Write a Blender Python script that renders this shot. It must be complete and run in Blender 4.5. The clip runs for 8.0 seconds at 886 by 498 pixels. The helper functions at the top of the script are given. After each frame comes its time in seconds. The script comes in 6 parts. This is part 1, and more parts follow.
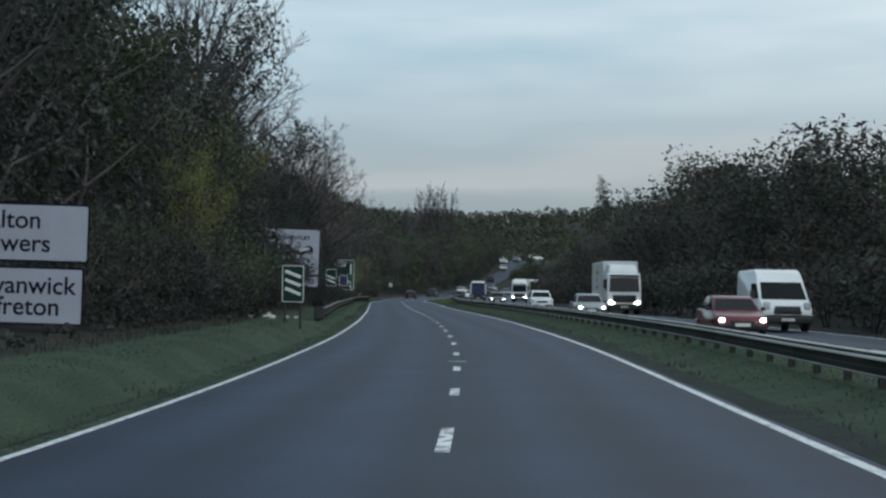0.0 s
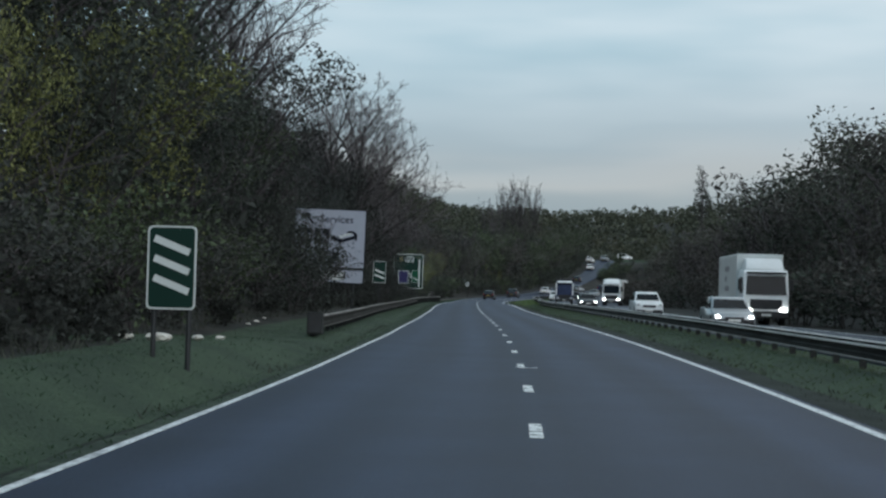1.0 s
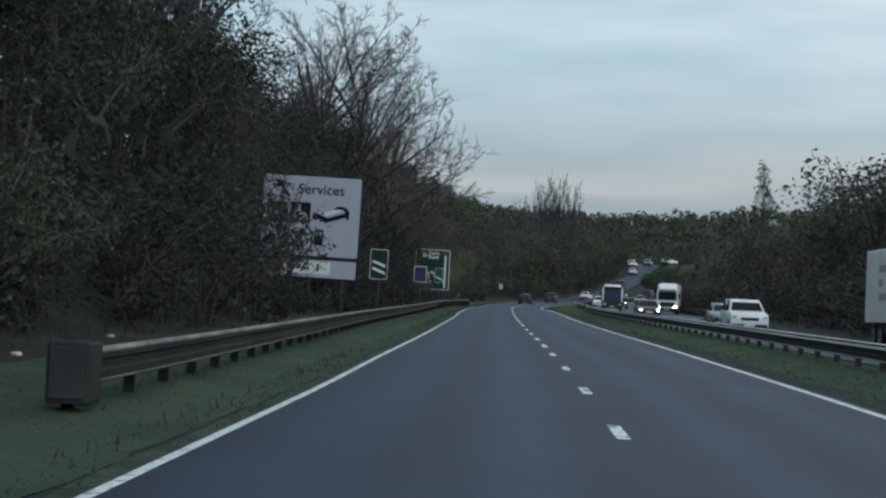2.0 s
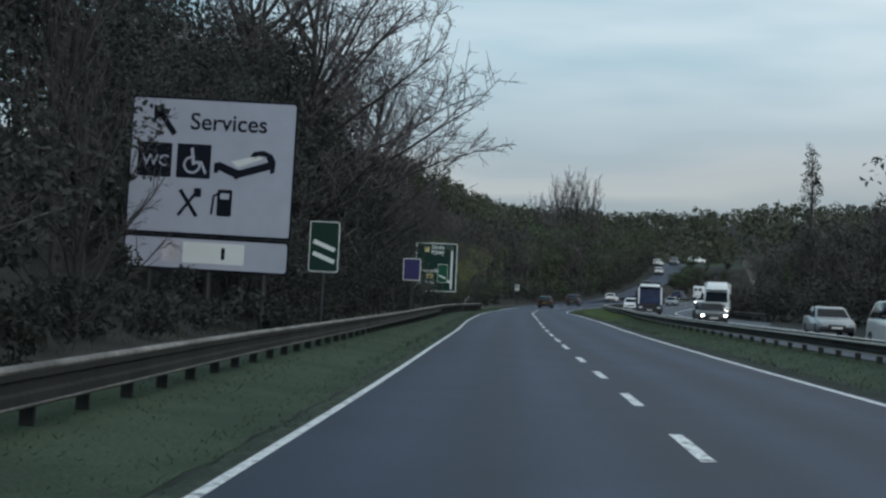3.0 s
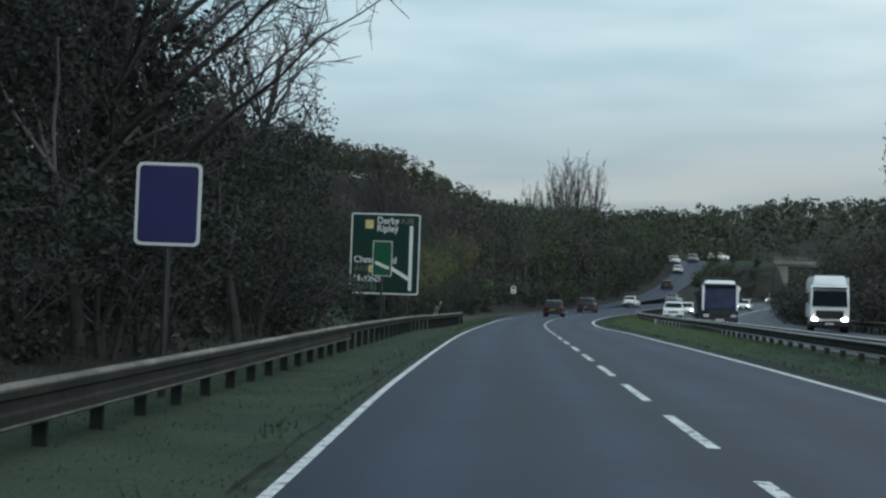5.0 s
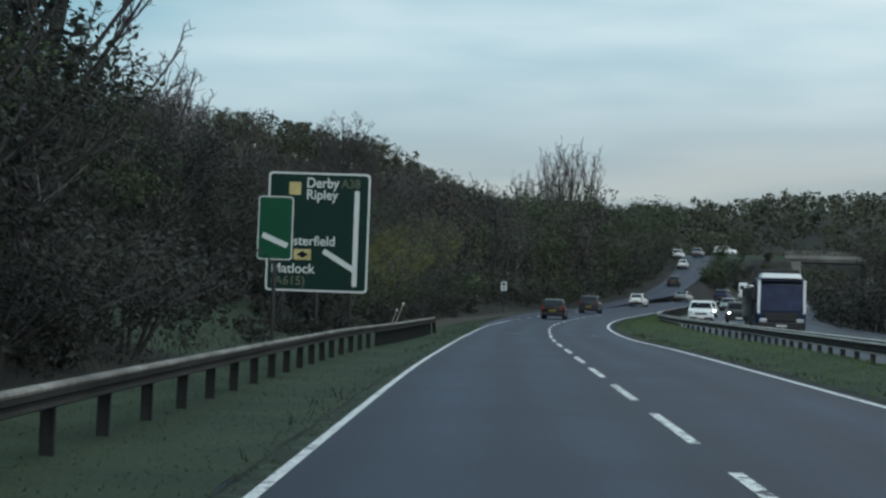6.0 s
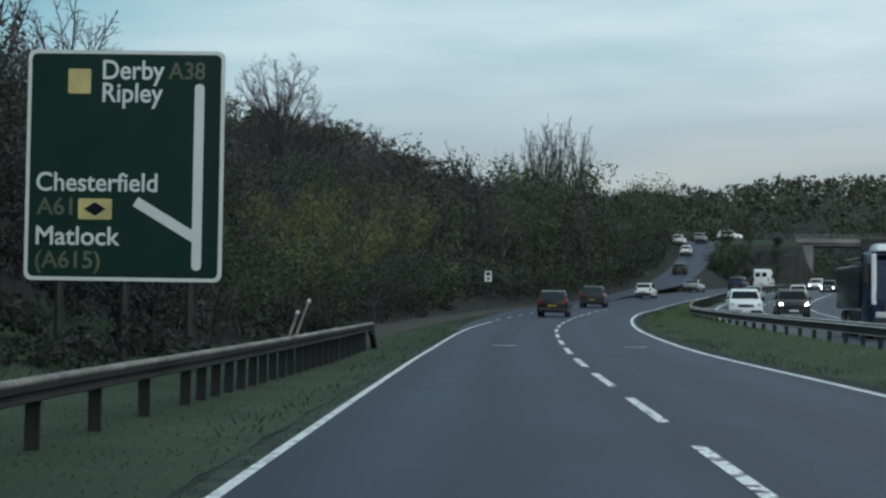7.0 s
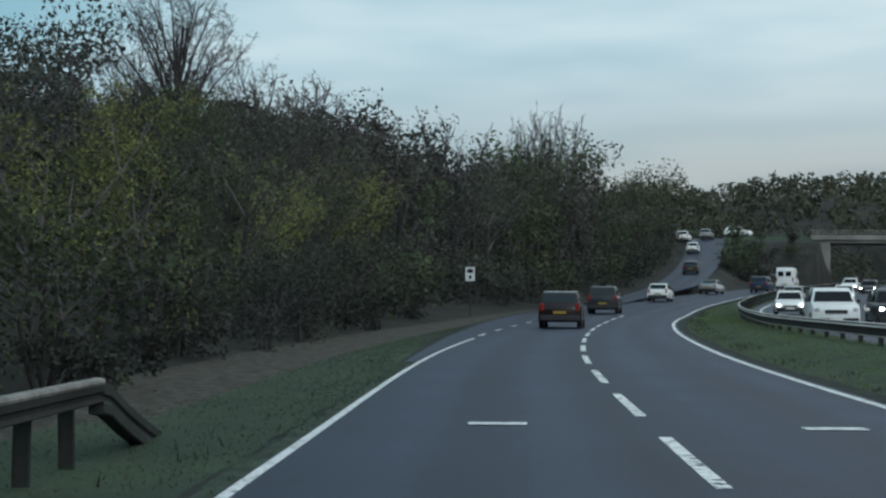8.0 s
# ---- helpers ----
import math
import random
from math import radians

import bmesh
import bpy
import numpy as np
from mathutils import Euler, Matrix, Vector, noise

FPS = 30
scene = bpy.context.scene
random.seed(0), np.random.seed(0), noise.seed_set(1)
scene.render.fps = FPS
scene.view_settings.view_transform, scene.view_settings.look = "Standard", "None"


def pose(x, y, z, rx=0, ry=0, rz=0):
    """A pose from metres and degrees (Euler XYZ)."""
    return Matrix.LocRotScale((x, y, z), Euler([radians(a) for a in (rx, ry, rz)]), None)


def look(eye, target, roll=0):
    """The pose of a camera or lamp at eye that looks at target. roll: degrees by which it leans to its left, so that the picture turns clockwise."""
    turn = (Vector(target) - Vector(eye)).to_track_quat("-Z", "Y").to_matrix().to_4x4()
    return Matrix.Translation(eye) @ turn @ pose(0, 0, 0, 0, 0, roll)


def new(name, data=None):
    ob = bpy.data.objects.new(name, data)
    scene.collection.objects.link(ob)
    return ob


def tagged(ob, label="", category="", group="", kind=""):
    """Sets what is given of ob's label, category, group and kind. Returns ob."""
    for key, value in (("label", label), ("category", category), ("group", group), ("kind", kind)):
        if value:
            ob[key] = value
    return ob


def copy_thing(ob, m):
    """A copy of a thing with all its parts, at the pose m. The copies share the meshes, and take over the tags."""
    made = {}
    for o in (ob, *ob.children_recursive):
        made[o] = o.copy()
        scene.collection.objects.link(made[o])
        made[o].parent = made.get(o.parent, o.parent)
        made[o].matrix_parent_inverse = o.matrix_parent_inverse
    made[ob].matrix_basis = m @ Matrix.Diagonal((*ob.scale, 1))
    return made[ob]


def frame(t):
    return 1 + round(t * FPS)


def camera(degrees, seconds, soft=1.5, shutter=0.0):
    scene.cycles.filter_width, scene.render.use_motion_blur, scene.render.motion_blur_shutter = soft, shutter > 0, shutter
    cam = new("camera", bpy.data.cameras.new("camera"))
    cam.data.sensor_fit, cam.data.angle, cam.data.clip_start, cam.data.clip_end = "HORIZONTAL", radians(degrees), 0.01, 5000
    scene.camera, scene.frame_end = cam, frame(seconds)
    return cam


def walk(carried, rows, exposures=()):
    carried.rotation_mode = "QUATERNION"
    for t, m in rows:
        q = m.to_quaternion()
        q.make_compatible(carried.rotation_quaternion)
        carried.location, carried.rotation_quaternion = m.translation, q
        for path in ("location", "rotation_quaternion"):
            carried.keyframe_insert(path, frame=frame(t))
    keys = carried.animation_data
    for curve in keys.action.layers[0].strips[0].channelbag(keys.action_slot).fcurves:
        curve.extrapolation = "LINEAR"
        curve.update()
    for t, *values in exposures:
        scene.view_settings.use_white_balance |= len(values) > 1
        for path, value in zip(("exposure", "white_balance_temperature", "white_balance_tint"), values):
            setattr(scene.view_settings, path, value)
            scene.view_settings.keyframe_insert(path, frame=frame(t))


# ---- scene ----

# ---- camera ----
cam = camera(28.4, 8.0, soft=2.5)
ROWS = [
    (0.0, 2.395, 0.576, 1.051, -1.263, 2.053, 0.722),
    (0.5, 2.984, 15.933, 1.193, 0.161, 1.978, 1.260),
    (1.0, 3.275, 31.644, 1.373, 1.469, 2.009, 1.468),
    (1.5, 3.163, 47.212, 1.525, 2.461, 2.036, 2.629),
    (3.0, 2.114, 94.457, 2.006, 3.011, 2.134, 2.210),
    (3.5, 1.742, 110.713, 2.189, 3.085, 2.359, 1.880),
    (4.0, 1.375, 126.303, 2.359, 2.947, 2.304, 1.606),
    (4.5, 1.079, 141.225, 2.496, 2.809, 2.357, 1.515),
    (6.0, 0.426, 185.519, 3.193, 2.268, 2.246, 1.594),
    (6.5, 0.361, 200.577, 3.330, 1.922, 2.292, 0.964),
    (7.0, 0.320, 215.532, 3.445, 1.739, 2.105, 0.493),
    (7.5, 0.284, 230.363, 3.584, 1.530, 2.188, 0.579),
    (8.0, 0.373, 244.905, 3.721, 1.248, 2.239, 0.254),
]


def aim(x, y, z, yaw, pitch, roll):
    a, b = radians(yaw), radians(pitch)
    return look((x, y, z), (x - math.sin(a) * math.cos(b), y + math.cos(a) * math.cos(b), z + math.sin(b)), roll)


walk(cam, [(t, aim(*row)) for t, *row in ROWS], exposures=[(0.0, -0.09, 5950, 8.0), (3.5, -0.06, 5950, 8.0), (4.5, -0.02, 5950, 6.0), (6.0, -0.03, 5950, 4.0), (8.0, -0.05, 5950, 4.0)])

# ---- light ----
SUN_HEIGHT, SUN_TURN = 24.0, 155.0
world = bpy.data.worlds.new("overcast_sky")
world.use_nodes = True
scene.world = world
wn, wl = world.node_tree.nodes, world.node_tree.links
wn.clear()
sky = wn.new("ShaderNodeTexSky")
sky.sky_type, sky.sun_disc = "NISHITA", False
sky.sun_elevation, sky.sun_rotation = radians(SUN_HEIGHT), radians(SUN_TURN)
sky_dim = wn.new("ShaderNodeVectorMath")
sky_dim.operation = "SCALE"
sky_dim.inputs["Scale"].default_value = 0.10
wl.new(sky.outputs[0], sky_dim.inputs[0])
coord, mapping = wn.new("ShaderNodeTexCoord"), wn.new("ShaderNodeMapping")
mapping.inputs["Scale"].default_value = (1.5, 1.5, 8.0)
wl.new(coord.outputs["Generated"], mapping.inputs["Vector"])
clouds = wn.new("ShaderNodeTexNoise")
clouds.inputs["Scale"].default_value, clouds.inputs["Detail"].default_value, clouds.inputs["Roughness"].default_value = 2.2, 3.5, 0.5
wl.new(mapping.outputs[0], clouds.inputs["Vector"])


def sky_node(kind, *links, **values):
    n = wn.new(kind)
    for key, value in values.items():
        if key == "operation":
            n.operation = value
    for k, source in enumerate(links):
        if isinstance(source, (int, float, tuple)):
            n.inputs[k].default_value = source
        else:
            wl.new(source, n.inputs[k])
    return n


split = wn.new("ShaderNodeSeparateXYZ")
wl.new(coord.outputs["Generated"], split.inputs[0])
# clouds thin out towards the sun's side and thicken towards the horizon
veil = sky_node("ShaderNodeMath", clouds.outputs[0], 0.64, operation="MULTIPLY")
side = sky_node("ShaderNodeMath", split.outputs[0], 0.62, operation="MULTIPLY")
sumd = sky_node("ShaderNodeMath", veil.outputs[0], side.outputs[0], operation="ADD")
high = wn.new("ShaderNodeValToRGB")
high.color_ramp.elements[0].position, high.color_ramp.elements[0].color = 0.20, (0.29, 0.48, 0.54, 1)
high.color_ramp.elements[1].position, high.color_ramp.elements[1].color = 0.47, (0.82, 0.855, 0.83, 1)
wl.new(sumd.outputs[0], high.inputs[0])
# layered cloud near the horizon, its layers pushed up and down
waver = sky_node("ShaderNodeMath", clouds.outputs[0], 0.09, operation="MULTIPLY")
layer = sky_node("ShaderNodeMath", split.outputs[2], waver.outputs[0], operation="ADD")
lowc = wn.new("ShaderNodeValToRGB")
bands = lowc.color_ramp
bands.elements[0].position, bands.elements[0].color = 0.095, (0.30, 0.345, 0.37, 1)
bands.elements[1].position, bands.elements[1].color = 0.225, (0.70, 0.75, 0.74, 1)
for place, tone in ((0.115, (0.36, 0.39, 0.40, 1)), (0.128, (0.50, 0.495, 0.475, 1)), (0.142, (0.48, 0.49, 0.48, 1)), (0.155, (0.36, 0.41, 0.43, 1)), (0.172, (0.42, 0.48, 0.50, 1)), (0.195, (0.56, 0.62, 0.63, 1))):
    bands.elements.new(place).color = tone
wl.new(layer.outputs[0], lowc.inputs[0])
fall = wn.new("ShaderNodeMapRange")
fall.inputs["From Min"].default_value, fall.inputs["From Max"].default_value = 0.085, 0.165
wl.new(split.outputs[2], fall.inputs["Value"])
mixed = sky_node("ShaderNodeMixRGB", fall.outputs[0], lowc.outputs[0], high.outputs[0])
# towards the left the cloud closes to an even grey
aside = wn.new("ShaderNodeMapRange")
aside.inputs["From Min"].default_value, aside.inputs["From Max"].default_value = -0.28, -0.75
wl.new(split.outputs[0], aside.inputs["Value"])
mixed = sky_node("ShaderNodeMixRGB", aside.outputs[0], mixed.outputs[0], (0.62, 0.66, 0.67, 1))
mixed2 = sky_node("ShaderNodeMixRGB", 0.86, sky_dim.outputs[0], mixed.outputs[0])
back, out = wn.new("ShaderNodeBackground"), wn.new("ShaderNodeOutputWorld")
back.inputs["Strength"].default_value = 1.05
wl.new(mixed2.outputs[0], back.inputs[0])
wl.new(back.outputs[0], out.inputs[0])

sun = new("sun", bpy.data.lights.new("sun", "SUN"))
sun.data.energy, sun.data.angle, sun.data.color = 0.8, radians(40), (1.0, 0.96, 0.91)
sun.matrix_world = look((0, 0, 0), (-math.sin(radians(SUN_TURN)) * math.cos(radians(SUN_HEIGHT)), -math.cos(radians(SUN_TURN)) * math.cos(radians(SUN_HEIGHT)), -math.sin(radians(SUN_HEIGHT))))


# ---- materials ----
def mat(name, base, rough=0.6, metal=0.0, dark=0.75, fine=30.0, coarse=1.5, bump=0.0, per_object=0.0, per_island=0.0, emit=0.0, spec=0.5, leaf=0.0):
    """A surface with two scales of uneven colour, a fine relief, and a difference from thing to thing."""
    m = bpy.data.materials.new(name)
    m.use_nodes = True
    n, k = m.node_tree.nodes, m.node_tree.links
    p = n["Principled BSDF"]
    p.inputs["Roughness"].default_value, p.inputs["Metallic"].default_value = rough, metal
    p.inputs["Specular IOR Level"].default_value = spec
    tc = n.new("ShaderNodeTexCoord")
    value = None
    for scale, low in ((coarse, dark), (fine, (1 + dark) / 2)):
        if scale <= 0:
            continue
        t = n.new("ShaderNodeTexNoise")
        t.inputs["Scale"].default_value, t.inputs["Detail"].default_value = scale, 4.0
        k.new(tc.outputs["Object"], t.inputs["Vector"])
        r = n.new("ShaderNodeMapRange")
        r.inputs["From Min"].default_value, r.inputs["From Max"].default_value = 0.3, 0.7
        r.inputs["To Min"].default_value, r.inputs["To Max"].default_value = low, 2 - low
        k.new(t.outputs[0], r.inputs["Value"])
        last = r.outputs[0]
        if value:
            mul = n.new("ShaderNodeMath")
            mul.operation = "MULTIPLY"
            k.new(value, mul.inputs[0])
            k.new(last, mul.inputs[1])
            last = mul.outputs[0]
        value = last
    for amount, node, socket in ((per_object, "ShaderNodeObjectInfo", "Random"), (per_island, "ShaderNodeNewGeometry", "Random Per Island")):
        if amount:
            o = n.new(node)
            r = n.new("ShaderNodeMapRange")
            r.inputs["To Min"].default_value, r.inputs["To Max"].default_value = 1 - amount, 1 + amount
            k.new(o.outputs[socket], r.inputs["Value"])
            mul = n.new("ShaderNodeMath")
            mul.operation = "MULTIPLY"
            k.new(value, mul.inputs[0])
            k.new(r.outputs[0], mul.inputs[1])
            value = mul.outputs[0]
    c = n.new("ShaderNodeVectorMath")
    c.operation = "SCALE"
    c.inputs[0].default_value = base
    k.new(value, c.inputs["Scale"])
    k.new(c.outputs[0], p.inputs["Base Color"])
    if bump:
        b = n.new("ShaderNodeBump")
        b.inputs["Strength"].default_value, b.inputs["Distance"].default_value = bump, 0.02
        k.new(value, b.inputs["Height"])
        k.new(b.outputs[0], p.inputs["Normal"])
    if emit:
        p.inputs["Emission Color"].default_value = (*base, 1)
        p.inputs["Emission Strength"].default_value = emit
    if leaf:
        tr, mx = n.new("ShaderNodeBsdfTranslucent"), n.new("ShaderNodeMixShader")
        mx.inputs[0].default_value = leaf
        k.new(c.outputs[0], tr.inputs[0])
        k.new(p.outputs[0], mx.inputs[1])
        k.new(tr.outputs[0], mx.inputs[2])
        k.new(mx.outputs[0], n["Material Output"].inputs[0])
    return m


def mat_two(name, low, high, scale, rough=0.9, bump=0.3, fine=40.0, lo=0.42, hi=0.6):
    """Ground of two colours that lie in patches, with a fine grain."""
    m = bpy.data.materials.new(name)
    m.use_nodes = True
    n, k = m.node_tree.nodes, m.node_tree.links
    p = n["Principled BSDF"]
    p.inputs["Roughness"].default_value = rough
    p.inputs["Specular IOR Level"].default_value = 0.25
    tc = n.new("ShaderNodeTexCoord")
    a, g = n.new("ShaderNodeTexNoise"), n.new("ShaderNodeTexNoise")
    a.inputs["Scale"].default_value, a.inputs["Detail"].default_value = scale, 6.0
    g.inputs["Scale"].default_value, g.inputs["Detail"].default_value = fine, 3.0
    r = n.new("ShaderNodeValToRGB")
    r.color_ramp.elements[0].position, r.color_ramp.elements[0].color = lo, (*low, 1)
    r.color_ramp.elements[1].position, r.color_ramp.elements[1].color = hi, (*high, 1)
    s = n.new("ShaderNodeMapRange")
    s.inputs["From Min"].default_value, s.inputs["From Max"].default_value = 0.3, 0.7
    s.inputs["To Min"].default_value, s.inputs["To Max"].default_value = 0.6, 1.4
    c = n.new("ShaderNodeVectorMath")
    c.operation = "SCALE"
    b = n.new("ShaderNodeBump")
    b.inputs["Strength"].default_value, b.inputs["Distance"].default_value = bump, 0.03
    for t in (a, g):
        k.new(tc.outputs["Object"], t.inputs["Vector"])
    k.new(a.outputs[0], r.inputs[0])
    k.new(g.outputs[0], s.inputs["Value"])
    k.new(r.outputs[0], c.inputs[0])
    k.new(s.outputs[0], c.inputs["Scale"])
    k.new(c.outputs[0], p.inputs["Base Color"])
    k.new(g.outputs[0], b.inputs["Height"])
    k.new(b.outputs[0], p.inputs["Normal"])
    return m


def mat_road(name, base):
    """Worn asphalt: grain, patches, long streaks along the way and paler wheel tracks."""
    m = mat_two(name, tuple(v * 0.86 for v in base), tuple(v * 1.12 for v in base), 0.35, rough=0.62, bump=0.12, fine=55.0, lo=0.35, hi=0.68)
    n, k = m.node_tree.nodes, m.node_tree.links
    p = n["Principled BSDF"]
    p.inputs["Specular IOR Level"].default_value = 0.26
    uv, mp, t, r, c, sep = (n.new("ShaderNode" + kind) for kind in ("UVMap", "Mapping", "TexNoise", "MapRange", "VectorMath", "SeparateXYZ"))
    uv.uv_map = "across"
    mp.inputs["Scale"].default_value = (1.3, 0.03, 1.0)
    t.inputs["Scale"].default_value, t.inputs["Detail"].default_value = 1.0, 4.0
    r.inputs["From Min"].default_value, r.inputs["From Max"].default_value = 0.35, 0.65
    r.inputs["To Min"].default_value, r.inputs["To Max"].default_value = 0.88, 1.12

    def step(operation, a, b=None):
        q = n.new("ShaderNodeMath")
        q.operation = operation
        for slot, value in enumerate((a, b)):
            if value is None:
                continue
            if isinstance(value, float):
                q.inputs[slot].default_value = value
            else:
                k.new(value, q.inputs[slot])
        return q.outputs[0]

    k.new(uv.outputs[0], mp.inputs["Vector"])
    k.new(uv.outputs[0], sep.inputs[0])
    k.new(mp.outputs[0], t.inputs["Vector"])
    k.new(t.outputs[0], r.inputs["Value"])
    # oil darkens the middle of each lane, tyres polish the tracks beside it
    lane = step("COSINE", step("MULTIPLY", step("SUBTRACT", step("ABSOLUTE", sep.outputs[0]), 1.83), 3.81))
    tracks = step("SUBTRACT", 1.0, step("MULTIPLY", lane, 0.19))
    c.operation = "SCALE"
    source = p.inputs["Base Color"].links[0].from_socket
    k.new(source, c.inputs[0])
    k.new(step("MULTIPLY", r.outputs[0], tracks), c.inputs["Scale"])
    k.new(c.outputs[0], p.inputs["Base Color"])
    return m


ASPHALT = mat_road("asphalt", (0.0285, 0.0385, 0.070))
ASPHALT_WORN = mat_road("worn_asphalt", (0.045, 0.055, 0.080))
TAR = mat("tar", (0.028, 0.030, 0.034), 0.7, dark=0.6)
EDGE_STRIP = mat_two("edge_strip", (0.014, 0.019, 0.016), (0.027, 0.036, 0.029), 1.2)
FLOOR = mat_two("woodland_floor", (0.017, 0.018, 0.017), (0.034, 0.033, 0.029), 0.4, bump=0.6, fine=12.0)
GRIT = mat_two("roadside_grit", (0.028, 0.042, 0.031), (0.052, 0.074, 0.052), 2.2, bump=0.4, fine=18.0)
GRASS = mat_two("grass", (0.036, 0.056, 0.036), (0.050, 0.076, 0.046), 0.5, bump=0.6, fine=25.0)
RESERVE_BLADE = mat("reserve_blade", (0.142, 0.198, 0.074), 0.7, dark=0.85, coarse=0.35, per_island=0.15, leaf=0.6)
THIN_BLADE = mat("thin_blade", (0.100, 0.132, 0.070), 0.75, dark=0.85, coarse=0.35, per_island=0.15, leaf=0.6)
GRASS_BLADE = mat("grass_blade", (0.075, 0.113, 0.072), 0.8, dark=0.85, coarse=0.35, per_island=0.15, leaf=0.6)
DRY_BLADE = mat("dry_blade", (0.051, 0.058, 0.045), 0.8, dark=0.6, coarse=0.4, per_island=0.4, leaf=0.2)
WHITE_PAINT = mat_two("road_paint", (0.20, 0.21, 0.24), (0.78, 0.80, 0.82), 7.0, rough=0.6, bump=0.1, fine=40.0, lo=0.32, hi=0.47)
WORN_PAINT = mat_two("worn_road_paint", (0.07, 0.075, 0.09), (0.84, 0.86, 0.87), 6.5, rough=0.6, bump=0.1, fine=40.0, lo=0.38, hi=0.49)
# barrier steels: sky light on lips and shade on faces put into the colour
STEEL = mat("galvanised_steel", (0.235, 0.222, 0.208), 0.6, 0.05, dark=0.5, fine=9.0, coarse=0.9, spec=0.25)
STEEL_SKY_LIT = mat("sky_lit_steel", (0.80, 0.765, 0.73), 0.55, 0.0, dark=0.85, fine=14.0, coarse=0.7)
STEEL_WORN_LIT = mat("worn_lit_steel", (0.33, 0.31, 0.285), 0.6, 0.0, dark=0.7, fine=12.0, coarse=0.8, spec=0.25)
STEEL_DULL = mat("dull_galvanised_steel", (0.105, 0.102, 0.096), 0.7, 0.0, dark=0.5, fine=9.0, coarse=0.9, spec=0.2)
RAIL_GRIME_SHADE = mat("grimed_shaded_steel", (0.034, 0.034, 0.032), 0.85, 0.0, dark=0.65, fine=9.0, coarse=0.6, spec=0.12)
POST_STEEL = mat("post_steel", (0.036, 0.039, 0.039), 0.75, 0.1, dark=0.7, spec=0.2)
POLE = mat("grey_pole", (0.036, 0.039, 0.042), 0.5, 0.4)
SIGN_WHITE = mat("sign_white", (0.35, 0.38, 0.46), 0.45, dark=0.95, coarse=2.0)
SIGN_EDGE = mat("sign_border_white", (0.62, 0.66, 0.66), 0.45, dark=0.95)
SIGN_GREEN = mat("sign_green", (0.005, 0.028, 0.021), 0.5, dark=0.9, coarse=1.0, spec=0.2)
SIGN_GREEN_LIGHT = mat("sign_light_green", (0.009, 0.078, 0.040), 0.5, dark=0.9, coarse=1.0, spec=0.2)
SIGN_BLACK = mat("sign_black", (0.008, 0.010, 0.018), 0.7, spec=0.1)
SIGN_BLUE = mat("sign_blue", (0.015, 0.015, 0.095), 0.45, dark=0.9)
SIGN_YELLOW = mat("sign_yellow", (0.48, 0.42, 0.18), 0.5)
ROUTE_NUMBER = mat("route_number", (0.10, 0.11, 0.075), 0.5)
LEAF_LITTER = mat_two("leaf_litter", (0.034, 0.032, 0.027), (0.100, 0.093, 0.080), 5.0, bump=0.5, fine=18.0)
SIGN_BACK = mat("sign_back", (0.12, 0.12, 0.12), 0.6, 0.3)
BARK = mat("bark", (0.036, 0.034, 0.034), 0.9, dark=0.6, fine=20, bump=0.5)
TWIG = mat("twig", (0.088, 0.079, 0.082), 0.85, dark=0.7, per_object=0.25)
LEAF_DARK = mat("dark_leaf", (0.048, 0.057, 0.046), 0.75, dark=0.6, coarse=0.6, per_object=0.3, per_island=0.5, leaf=0.2, spec=0.25)
LEAF_BROWN = mat("brown_leaf", (0.053, 0.058, 0.053), 0.8, dark=0.6, coarse=0.6, per_object=0.3, per_island=0.5, leaf=0.2, spec=0.2)
LEAF_GREEN = mat("green_leaf", (0.063, 0.083, 0.046), 0.7, dark=0.6, coarse=0.6, per_object=0.3, per_island=0.5, leaf=0.25, spec=0.3)
LEAF_DARKEST = mat("darkest_leaf", (0.037, 0.043, 0.039), 0.7, dark=0.6, coarse=0.6, per_object=0.25, per_island=0.5, leaf=0.15, spec=0.25)
LEAF_TAN = mat("tan_leaf", (0.088, 0.094, 0.076), 0.8, dark=0.6, coarse=0.6, per_object=0.3, per_island=0.5, leaf=0.25, spec=0.2)
LEAF_RUSSET = mat("russet_leaf", (0.072, 0.068, 0.062), 0.8, dark=0.6, coarse=0.6, per_object=0.3, per_island=0.5, leaf=0.2, spec=0.2)
LEAF_YELLOW = mat("yellow_leaf", (0.175, 0.185, 0.070), 0.7, dark=0.6, coarse=0.6, per_object=0.25, per_island=0.5, leaf=0.3, spec=0.3)
LEAF_AUTUMN = mat("autumn_leaf", (0.072, 0.073, 0.048), 0.85, dark=0.6, coarse=0.05, fine=0.5, per_island=0.45, spec=0.2)
LEAF_FAR = mat("far_leaf", (0.066, 0.074, 0.053), 0.85, dark=0.6, coarse=0.03, fine=0.4, per_island=0.3, spec=0.2)
CONCRETE = mat("concrete", (0.21, 0.205, 0.195), 0.85, dark=0.75, coarse=0.3, fine=5.0, bump=0.2)
CONCRETE_DARK = mat("stained_concrete", (0.16, 0.155, 0.15), 0.9, dark=0.7, coarse=0.3, fine=5.0)
GLASS = mat("dark_glass", (0.008, 0.011, 0.015), 0.10, spec=0.12)
GLASS_BRIGHT = mat("sky_lit_glass", (0.008, 0.011, 0.015), 0.06, spec=0.6)
TYRE = mat("tyre", (0.014, 0.014, 0.015), 0.85)
RIM = mat("rim", (0.22, 0.22, 0.23), 0.4, 0.7)
PLASTIC = mat("black_plastic", (0.018, 0.018, 0.020), 0.6)
HEADLIGHT = mat("lit_headlight", (1.0, 0.96, 0.88), 0.3, emit=9.0)
LENS = mat("unlit_headlight", (0.55, 0.56, 0.58), 0.15)
